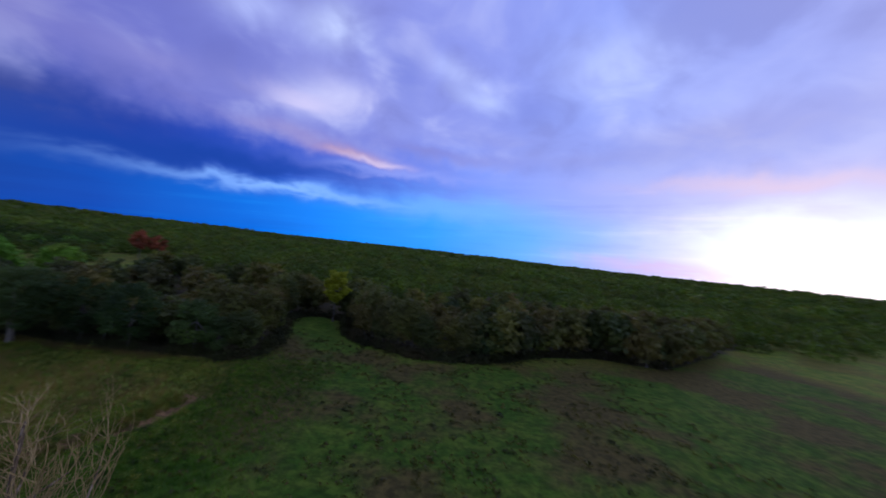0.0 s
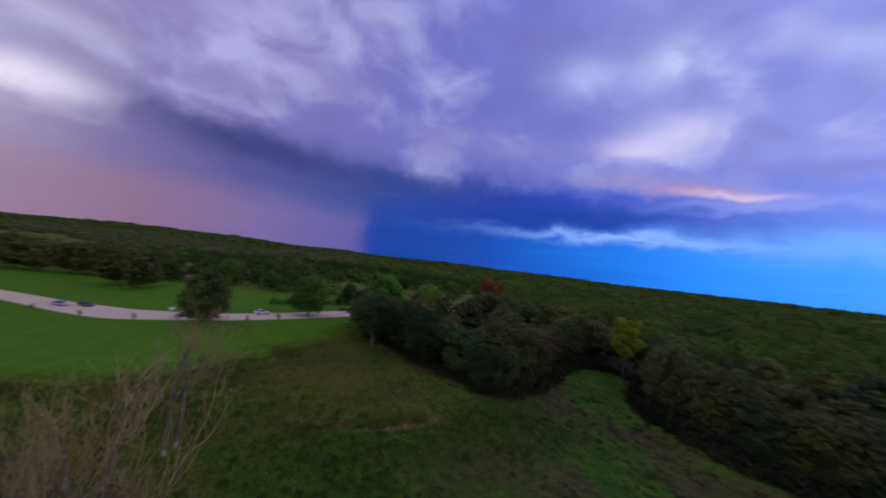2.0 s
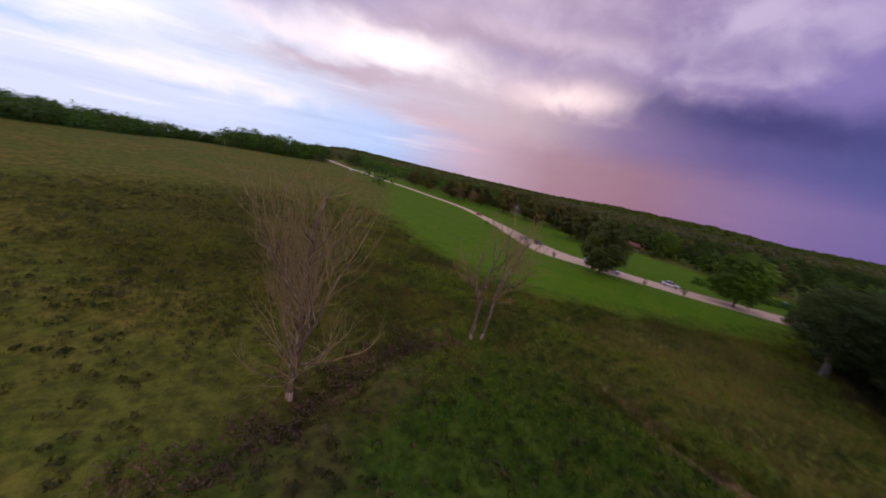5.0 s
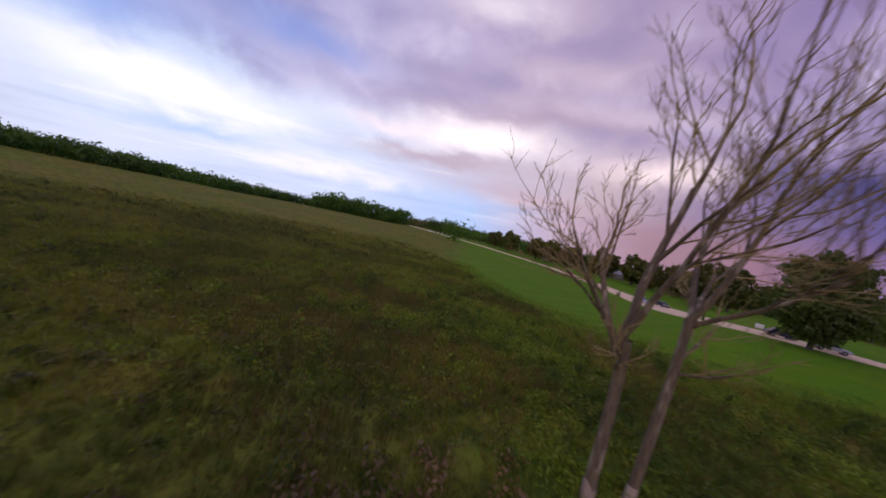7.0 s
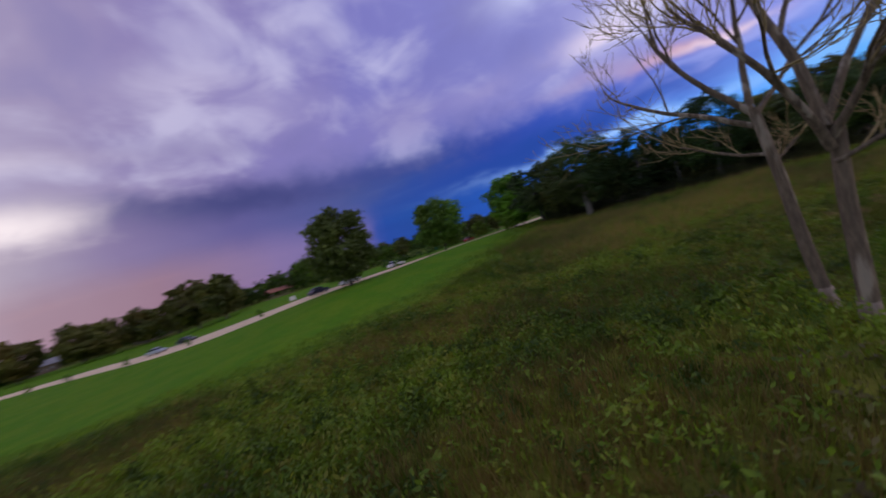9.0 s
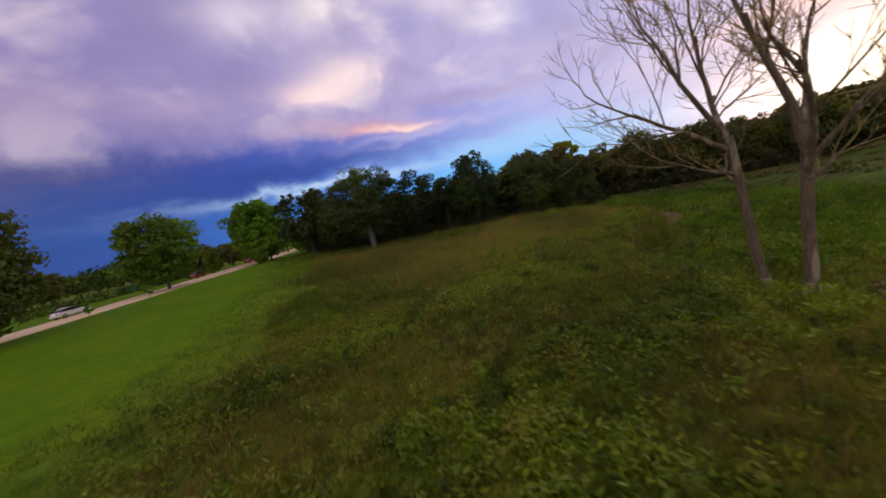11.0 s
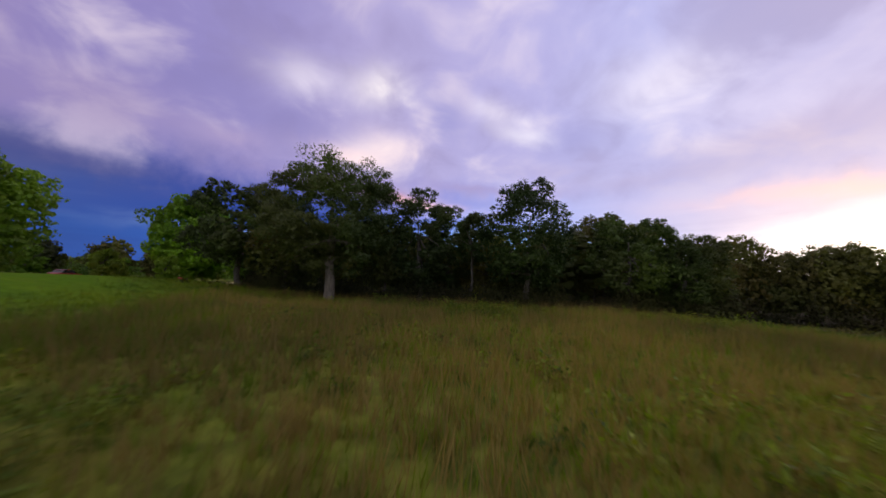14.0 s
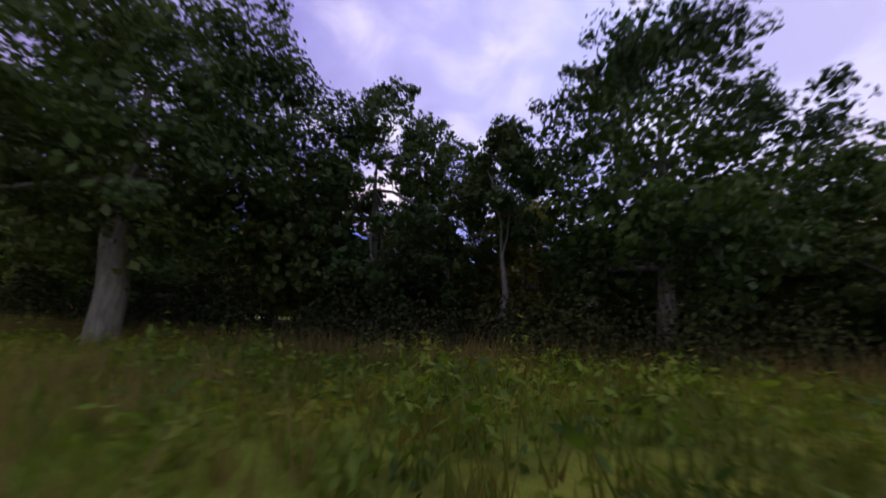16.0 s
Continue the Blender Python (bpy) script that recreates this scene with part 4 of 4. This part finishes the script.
def far_wood(name, mat, lo, hi, gap, wide, leaves, size, az_lo, az_hi, seed, keep, tall=1.0, knobs=5):
    """A belt of tree tops between two distances and two headings, as one mass of leaf sprays; each crown has several rounded knobs."""
    r = np.random.default_rng(seed)
    area = math.radians(az_hi - az_lo) / 2 * (hi * hi - lo * lo)
    n = int(area / gap ** 2)
    dist = np.sqrt(r.uniform(lo * lo, hi * hi, n))
    a = np.radians(r.uniform(az_lo, az_hi, n))
    x, y = -45 - np.sin(a) * dist, 40 + np.cos(a) * dist
    ok = keep(x, y)
    x, y = x[ok], y[ok]
    z = height(x, y)
    n = len(x)
    w = wide * r.uniform(.7, 1.35, n)
    t = tall * r.uniform(7.0, 13.5, n) * (1 + .12 * (wide > 10))
    if lo < 100:
        t = t * (1 + .22 * noise_field(x / 1.3, y / 1.3)) * r.choice([.75, 1.0, 1.25], n)
    kw = r.uniform(-.55, .55, (n, knobs, 2)) * w[:, None, None]
    kh = t[:, None] * r.uniform(.04, .60, (n, knobs))
    kr = w[:, None] * r.uniform(.45, .70, (n, knobs))
    own = r.integers(0, knobs, (n, leaves))
    row = np.arange(n)[:, None]
    way = r.normal(0, 1, (n, leaves, 3))
    way /= np.linalg.norm(way, axis=2)[:, :, None]
    way[:, :, 2] = np.where(way[:, :, 2] < -.3, -way[:, :, 2], way[:, :, 2])
    rise = np.minimum(kr[row, own], (t * .48)[:, None])
    k = r.uniform(.80, 1.06, (n, leaves))
    p = np.stack([x[:, None] + kw[row, own, 0] + way[:, :, 0] * kr[row, own] * k,
                  y[:, None] + kw[row, own, 1] + way[:, :, 1] * kr[row, own] * k,
                  z[:, None] + kh[row, own] + way[:, :, 2] * rise * k], -1)
    q = leaf_quads(r, p.reshape(-1, 3), size, way.reshape(-1, 3), .35, .8)
    tagged(new(name, quads_mesh(name, q, mat)), "unbroken dark green woods stretching to the horizon", "woods", kind="stuff")


ROADL = [tuple(p) for p in ROAD[::4]]
past_wood = lambda x, y: ~((x > -150) & (x < 130) & (y > 70) & (y < 162) & inside(x, y, WOOD)) & (inside(x, y, WOOD) | (y > 250) | (x > 130) & (y > 150))
across = lambda x, y: (to_line(x, y, ROADL) > 40) & ~inside(x, y, MOWN) & (x < -150) & (noise_field(x, y) > -.55)


far_wood("far_woods", M_FAR, 85, 480, 11.5, 7.6, 120, .80, -62, 42, 51, past_wood)
far_wood("far_woods", M_FAR, 480, 1250, 18, 12.0, 42, 2.1, -62, 64, 52, lambda x, y: x < 1e9)
far_wood("far_woods", M_FAR, 1250, 3600, 50, 30.0, 15, 9.0, -62, 154, 53, lambda x, y: x < 1e9)
far_wood("far_woods", M_FAR, 120, 480, 9.5, 6.0, 70, .80, 42, 122, 54, across)
far_wood("far_woods", M_BRIGHT, 120, 480, 26, 4.6, 60, .70, 42, 122, 58, across)
far_wood("far_woods", M_DARKLEAF, 480, 1250, 20, 12.0, 34, 2.3, 64, 160, 55, lambda x, y: noise_field(x / 3, y / 3) > -.55)
field_rim = lambda x, y: (to_line(x, y, ROADL) > 16) & ~inside(x, y, DRY2) & ~inside(x, y, MOWN)
far_wood("far_woods", M_SHRUB, 170, 480, 8.0, 5.8, 60, .66, 112, 136, 56, field_rim, 1.25)
far_wood("far_woods", M_SHRUB, 170, 420, 7.0, 6.8, 110, .80, 135, 157, 59, field_rim, 1.75)
far_wood("far_woods", M_SHRUB, 150, 345, 7.0, 5.4, 60, .62, 150, 196, 57, field_rim, .70)


# ---------------------------------------------------------------- meadow grass and weeds
def scatter(seed, n, x0, x1, y0, y1, keep, fade=16):
    r = np.random.default_rng(seed)
    x, y = r.uniform(x0, x1, n), r.uniform(y0, y1, n)
    rim = np.minimum(np.minimum(x - x0, x1 - x), np.minimum(y - y0, y1 - y))
    ok = keep(x, y) & (r.random(n) < smooth01(rim, 0, fade))
    return r, x[ok], y[ok]


def tufts(name, seed, n, box, keep, blades, tall, width, mat, label, fade=16):
    """Tufts of leaning grass blades."""
    r, x, y = scatter(seed, n, *box, keep, fade)
    z = height(x, y)
    m = len(x)
    a = r.uniform(0, 2 * np.pi, (m, blades))
    h = tall * r.uniform(.55, 1.25, (m, blades)) * r.uniform(.7, 1.3, (m, 1))
    lean = h * r.uniform(.1, .55, (m, blades))
    foot = np.stack([x, y, z], -1)[:, None] + np.stack([r.normal(0, .09, (m, blades)), r.normal(0, .09, (m, blades)), np.full((m, blades), -.05)], -1)
    tip = foot + np.stack([np.cos(a) * lean, np.sin(a) * lean, h], -1)
    b = r.uniform(0, 2 * np.pi, (m, blades))
    across_ = np.stack([np.cos(b), np.sin(b), 0 * b], -1) * width
    tri = np.stack([foot - across_, foot + across_, tip], 2).reshape(-1, 3, 3)
    tagged(new(name, tris_mesh(name, tri, mat)), label, "grass", kind="stuff")


def weeds(name, seed, n, box, keep, leaves, wide, tall, size, mat, label, kind="weeds", fade=16):
    r, x, y = scatter(seed, n, *box, keep, fade)
    z = height(x, y)
    m = len(x)
    w, t = wide * r.uniform(.6, 1.4, m), tall * r.uniform(.5, 1.3, m) * (.85 + .35 * np.sin(x * 1.1 + 2 * np.sin(y * .7)) * np.sin(y * 1.3 + x * .4))
    way = r.normal(0, 1, (m, leaves, 3))
    way /= np.linalg.norm(way, axis=2)[:, :, None]
    way[:, :, 2] = np.abs(way[:, :, 2])
    k = np.clip(r.normal(.8, .2, (m, leaves, 1)), .1, 1.1)
    p = np.stack([x, y, z], -1)[:, None] + way * k * np.stack([w, w, t], -1)[:, None]
    tagged(new(name, quads_mesh(name, leaf_quads(r, p.reshape(-1, 3), size, way.reshape(-1, 3), .9, .4), mat)), label, kind, kind="stuff")


chance = lambda x, y: np.abs(np.sin(x * 12.9898 + y * 78.233) * 43758.5453) % 1
thinning = lambda x, y: chance(x, y) < .12 + .88 * smooth01(to_line(x, y, MOWN_EDGE[2:13]) + 1.6 * np.sin(x / 1.9) * np.sin(y / 2.7), -.5, 4.0)
wild = lambda x, y: thinning(x, y) & ~inside(x - 1.5 + 1.6 * np.sin(y / 2.1 + np.sin(x / 1.7)), y + 1.6 * np.sin(x / 2.3) + .8 * np.sin(x * 2.1 + y), MOWN) & ~inside(x, y, WOOD) & (to_line(x, y, SAND) > .1 + 1.3 * np.exp(-((y - 48) / 6.5) ** 2))
patch = lambda x, y: np.sin(x / 5.1 + 2 * np.sin(y / 9)) * np.sin(y / 4.3 + 1.5 * np.sin(x / 7)) + .25 * np.sin(x * 1.3) * np.sin(y * 1.1)
is_dry = lambda x, y: inside(x + 3 * np.sin(y / 3.1) + 2 * np.sin(y * 1.7 + x), y + 3 * np.sin(x / 2.7) + 2 * np.sin(x * 1.9), DRY1)
in_lush = lambda x, y: inside(x + 1.5 * np.sin(y / 2.1), y + 1.5 * np.sin(x / 2.7), LUSH)
tufts("meadow_grass", 61, 50000, (-106, -26, -16, 84), lambda x, y: wild(x, y) & is_dry(x, y), 6, .85, .020, M_DRY, "tall dry brownish meadow grass")
tufts("meadow_grass", 62, 100000, (-100, -12, -38, 90), lambda x, y: wild(x, y) & ~is_dry(x, y) & ~in_lush(x, y), 5, .55, .022, M_GRASS, "green and tan meadow grass")
tufts("meadow_grass", 77, 36000, (-50, -15, 14, 84), lambda x, y: wild(x, y) & ~is_dry(x, y) & in_lush(x, y), 5, .5, .024, M_LUSHGRASS, "fresh green grass in the damp ground past the ditch")
tufts("meadow_grass", 73, 60000, (-120, 6, -90, 10), lambda x, y: wild(x, y) & ~is_dry(x, y), 5, .55, .024, M_GRASS, "green and tan meadow grass", 40)
near_edge = lambda x, y: wild(x, y) & (to_line(x, y, WOOD[1:8]) < 2.6 + 1.2 * np.sin(x / 2.3))
tufts("meadow_grass", 67, 26000, (-96, -40, 54, 84), near_edge, 6, .9, .018, M_RUSTGRASS, "reddish-brown grass along the foot of the wood")
bank = lambda x, y: to_line(x, y, [(-43.8, 35.8), (-40.5, 41.2), (-38.5, 47.2), (-37.6, 54)]) < .9
tufts("meadow_grass", 68, 20000, (-60, -24, 22, 76), bank, 7, 1.1, .022, M_GRASS, "tall grass on the bank of the ditch")
ragged = lambda x, y: (chance(x + 3, y) < 1.05 - to_line(x, y, MOWN_EDGE[2:13]) / 6.5)
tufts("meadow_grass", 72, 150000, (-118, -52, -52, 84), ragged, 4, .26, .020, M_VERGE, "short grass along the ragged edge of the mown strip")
verge = lambda x, y: wild(x, y) & (to_line(x, y, MOWN_EDGE[5:12]) < 6.5 + 2.5 * np.sin(y / 3.3)) & (y > 24)
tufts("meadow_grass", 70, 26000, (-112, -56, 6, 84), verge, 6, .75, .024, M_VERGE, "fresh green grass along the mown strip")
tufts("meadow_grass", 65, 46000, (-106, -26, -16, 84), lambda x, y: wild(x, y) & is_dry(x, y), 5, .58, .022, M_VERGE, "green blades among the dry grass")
browny = lambda x, y: inside(x + 3 * np.sin(y / 2.3), y + 3 * np.sin(x / 2.9), [(-62, -8), (-50, 6), (-43, 15), (-20, 13), (-4, 12), (-4, -80), (-88, -80), (-80, -30)])
weeds("meadow_weeds", 63, 15500, (-90, -24, -36, 80), lambda x, y: wild(x, y) & (patch(x, y) > (-2 + 2.4 * is_dry(x, y))) & ~browny(x, y), 18, .46, .75, .10, M_WEED, "leafy dark green weeds in the meadow")
weeds("meadow_weeds", 63, 26000, (-90, -4, -84, 62), lambda x, y: wild(x, y) & ~is_dry(x, y) & browny(x, y), 18, .5, .75, .10, M_BROWNWEED, "brownish withering weeds in the meadow", "weeds", 46)
weeds("tall_weeds", 69, 4200, (-90, -24, -36, 80), lambda x, y: wild(x, y) & (patch(x + 9, y - 4) > (-.05 + .6 * is_dry(x, y))), 40, .75, 1.05, .115, M_WEED, "taller clumps of broad-leaved weeds in the meadow")
weeds("meadow_weeds", 64, 11000, (-120, 60, -80, 110), lambda x, y: wild(x, y) & (patch(x, y) > -.1) & ~is_dry(x, y) & ((x < -82) | (x > -38) | (y < -30) | (y > 70)), 9, .6, .55, .26, M_FIELDWEED, "leafy dark green weeds in the meadow")
weeds("tall_weeds", 75, 5200, (-82, -38, -14, 38), lambda x, y: wild(x, y) & (patch(x - 5, y + 3) > -.25) & (to_line(x, y, DITCH) > 1.5), 44, .8, .95, .12, M_WEED, "bushy clumps of broad-leaved weeds in the meadow")
tufts("meadow_grass", 76, 30000, (-84, -26, -24, 30), lambda x, y: wild(x, y) & (patch(x - 5, y + 3) < -.12), 6, .62, .018, M_RUSTGRASS, "reddish-brown grass between the weeds")
weeds("goldenrod", 66, 1500, (-78, -34, -16, 58), lambda x, y: wild(x, y) & (patch(x, y) > .15) & ~is_dry(x, y), 8, .16, .95, .05, M_BLOOM, "small pale yellow blooms over the weeds", "flowers")


# ---------------------------------------------------------------- cars, bin, sign, house
M_GLASS = material("dark_glass", plain((.02, .025, .03), 0, .8), .08)
M_TYRE = material("tyre_rubber", plain((.02, .02, .02)), .85)
M_RIM = material("alloy", plain((.45, .45, .47), .9), .35)
M_LAMP = material("lamp_glass", plain((.70, .70, .66)), .2)
M_TAIL = material("tail_lamp", plain((.30, .02, .015)), .25)
M_TEAL = material("teal_plastic", plain((.02, .22, .20)), .5)
M_PALE = material("pale_paint", plain((.72, .70, .66)), .6)
M_ROOF = material("red_brown_roof", speckle((.22, .085, .055), (.36, .15, .10), 4), .9)
M_GREYROOF = material("grey_shingle", speckle((.16, .15, .15), (.30, .28, .27), 4), .9)
M_WALL = material("tan_siding", speckle((.16, .12, .08), (.24, .19, .13), 2), .9)
M_POST = material("weathered_post", bark_nodes((.14, .11, .09), (.30, .25, .20)), .9)


def slab(bm, profile, y0, y1):
    """A closed outline in x and z drawn out along y."""
    a = [bm.verts.new((x, y0, z)) for x, z in profile]
    b = [bm.verts.new((x, y1, z)) for x, z in profile]
    bm.faces.new(a[::-1])
    bm.faces.new(b)
    for i in range(len(a)):
        j = (i + 1) % len(a)
        bm.faces.new((a[i], a[j], b[j], b[i]))
    bmesh.ops.recalc_face_normals(bm, faces=bm.faces)


def soften(bm, r, segments=2):
    bmesh.ops.bevel(bm, geom=bm.edges[:], offset=r, segments=segments, affect="EDGES", profile=.6, clamp_overlap=True)


def box_bm(x0, x1, y0, y1, z0, z1, r=0.0):
    bm = bmesh.new()
    slab(bm, [(x0, z0), (x1, z0), (x1, z1), (x0, z1)], y0, y1)
    if r:
        soften(bm, r)
    return bm


def car(colour_name, colour, label, x, y, turn):
    """A parked car, four and a half metres long, nose along its own x."""
    thing = new("car")
    paint_ = material(colour_name, plain(colour, .3, .6), .3)
    bm = bmesh.new()
    slab(bm, [(-2.2, .34), (2.15, .32), (2.25, .55), (2.1, .80), (1.0, .95), (-1.9, 1.0), (-2.2, .85), (-2.27, .55)], -.88, .88)
    soften(bm, .07)
    body = part("body", bm, paint_, thing)
    bm = bmesh.new()
    slab(bm, [(-1.75, .93), (1.05, .92), (.45, 1.40), (-.2, 1.48), (-1.2, 1.44)], -.74, .74)
    soften(bm, .06)
    part("cabin_glass", bm, M_GLASS, thing, "dark tinted car windows")
    bm = bmesh.new()
    slab(bm, [(-1.3, 1.43), (.42, 1.41), (-.2, 1.52), (-1.15, 1.49)], -.70, .70)
    soften(bm, .03)
    part("roof_panel", bm, paint_, thing)
    for wx in (-1.38, 1.36):
        for wy in (-.82, .82):
            bm = bmesh.new()
            bmesh.ops.create_cone(bm, cap_ends=True, segments=20, radius1=.33, radius2=.33, depth=.22, matrix=pose(wx, wy, .33, 90, 0, 0))
            soften(bm, .03, 1)
            tyre = part("wheel", bm, M_TYRE, thing)
            bm = bmesh.new()
            bmesh.ops.create_cone(bm, cap_ends=True, segments=14, radius1=.20, radius2=.17, depth=.06, matrix=pose(wx, wy + math.copysign(.11, wy), .33, 90 if wy < 0 else -90, 0, 0))
            part("rim", bm, M_RIM, tyre, "bright alloy rim")
    for wy in (-.62, .62):
        part("headlight", box_bm(2.06, 2.24, wy - .18, wy + .18, .62, .74, .03), M_LAMP, thing)
        part("tail_light", box_bm(-2.28, -2.14, wy - .16, wy + .16, .70, .86, .03), M_TAIL, thing)
    thing.matrix_basis = pose(x, y, hz(x, y) + .17, 0, 0, turn)
    return tagged(thing, label, "car", "cars parked along the road")


car("navy_paint", (.02, .025, .06), "dark blue car parked on the gravel road", -118.0, 25.5, 112)
car("silver_paint", (.45, .46, .48), "silver car parked behind the dark blue one", -115.0, 31.5, 100)
car("white_paint", (.75, .75, .74), "white car parked beyond the gravel road", -122.5, 47.0, 92)
car("red_paint", (.26, .02, .018), "dark red car parked along the gravel road", -131.5, 80.0, 105)
car("red_paint", (.28, .02, .02), "red car parked far along the gravel road", -135.0, 104.0, 105)
car("red_paint", (.50, .03, .025), "red car on the bend of the gravel road", -196.0, -47.0, 48)
car("silver_paint", (.40, .43, .47), "silver car standing on the gravel road", -150.0, -4.5, 40)
car("black_paint", (.015, .016, .02), "black car standing beyond the silver one", -147.0, 1.5, 40)

bin_ = new("trash_bin")
bm = bmesh.new()
bmesh.ops.create_cone(bm, cap_ends=True, segments=20, radius1=.42, radius2=.52, depth=1.25, matrix=pose(0, 0, .62))
soften(bm, .03)
part("drum", bm, M_TEAL, bin_)
bm = bmesh.new()
bmesh.ops.create_cone(bm, cap_ends=True, segments=20, radius1=.56, radius2=.46, depth=.16, matrix=pose(0, 0, 1.31))
soften(bm, .03)
part("lid", bm, M_PALE, bin_, "white lid")
bin_.matrix_basis = pose(-152, 81, hz(-152, 81) - .02) @ Matrix.Scale(1.25, 4)
tagged(bin_, "teal trash bin with a white lid beyond the road", "bin")

sign = new("sign_board")
part("board", box_bm(-.06, .06, -1.0, 1.0, .5, 1.7, .03), M_PALE, sign, "plain white board")
for sy in (-.75, .75):
    part("post", box_bm(-.16, -.06, sy - .06, sy + .06, -.4, 1.6, .015), M_POST, sign)
sign.matrix_basis = pose(-128.5, 22.5, hz(-128.5, 22.5), 0, 0, 25) @ Matrix.Scale(.75, 4)
tagged(sign, "low white sign board on two wooden posts", "sign")


def house(x, y, turn, long, deep, tall, roof, label):
    thing = new("house")
    bm = bmesh.new()
    slab(bm, [(-deep / 2, -.5), (deep / 2, -.5), (deep / 2, tall), (0, tall + deep * .30), (-deep / 2, tall)], -long / 2, long / 2)
    part("wall", bm, M_WALL, thing)
    for s in (-1, 1):
        bm = bmesh.new()
        slab(bm, [(s * (deep / 2 + .5), tall - .22), (0, tall + deep * .30 + .06), (0, tall + deep * .30 + .28), (s * (deep / 2 + .5), tall)], -long / 2 - .5, long / 2 + .5)
        part("roof", bm, roof, thing)
    for k in range(3):
        wy = (k - 1) * long * .3
        w = part("window", box_bm(deep / 2, deep / 2 + .05, wy - .55, wy + .55, .9, 2.1), M_PALE, thing)
        part("pane", box_bm(deep / 2 + .05, deep / 2 + .07, wy - .45, wy + .45, 1.0, 2.0), M_GLASS, w)
    part("door", box_bm(deep / 2, deep / 2 + .06, long * .12, long * .12 + .95, .0, 2.05), M_POST, thing)
    thing.matrix_basis = pose(x, y, hz(x, y) + .3, 0, 0, turn)
    return tagged(thing, label, "house")


house(-282, -14, 35, 14, 8, 3.0, M_GREYROOF, "tan house with a grey roof among far trees")
house(-262, 40, -10, 12, 8, 3.0, M_GREYROOF, "far tan house with a grey roof among trees")
house(-300, -60, 15, 14, 8, 3.2, M_GREYROOF, "far tan house half hidden by trees")


# open picnic shelter beyond the road
shelter = new("picnic_shelter")
for s in (-1, 1):
    bm = bmesh.new()
    slab(bm, [(s * 3.6, 2.3), (0, 3.7), (0, 3.9), (s * 3.6, 2.5)], -5.2, 5.2)
    part("roof", bm, M_ROOF, shelter, "red-brown sloping roof panel")
for sx in (-2.9, 2.9):
    for sy in (-4.4, 0, 4.4):
        part("post", box_bm(sx - .1, sx + .1, sy - .1, sy + .1, -.3, 2.5, .015), M_POST, shelter)
part("floor_slab", box_bm(-3.3, 3.3, -4.9, 4.9, -.5, .12, .03), M_WALL, shelter)
shelter.matrix_basis = pose(-208, 35, hz(-208, 35) + .1, 0, 0, 14)
tagged(shelter, "open picnic shelter with a red-brown roof on the grass", "shelter")

# white guard rail and marker boards at the far bend of the road
rail = new("guard_rail")
part("rail", box_bm(-13, 13, -.05, .05, .55, .95, .04), M_PALE, rail, "long white metal rail")
for k in range(8):
    px = -12.6 + 3.6 * k
    part("post", box_bm(px - .07, px + .07, .05, .17, -.4, .9, .01), M_POST, rail)
rail.matrix_basis = pose(-254, -196, hz(-254, -196) + .2, 0, 0, 2)
tagged(rail, "low white guard rail at the bend of the road", "rail")
marker = new("marker_board")
part("board", box_bm(-.05, .05, -.7, .7, .5, 1.6, .03), M_PALE, marker, "plain white board")
part("post", box_bm(-.14, -.05, -.06, .06, -.4, 1.5, .01), M_POST, marker)
marker.matrix_basis = pose(-234, -186, hz(-234, -186), 0, 0, 30)
tagged(marker, "white marker board beside the gravel road", "sign")
copy_thing(marker, pose(-266, -190, hz(-266, -190), 0, 0, 20))
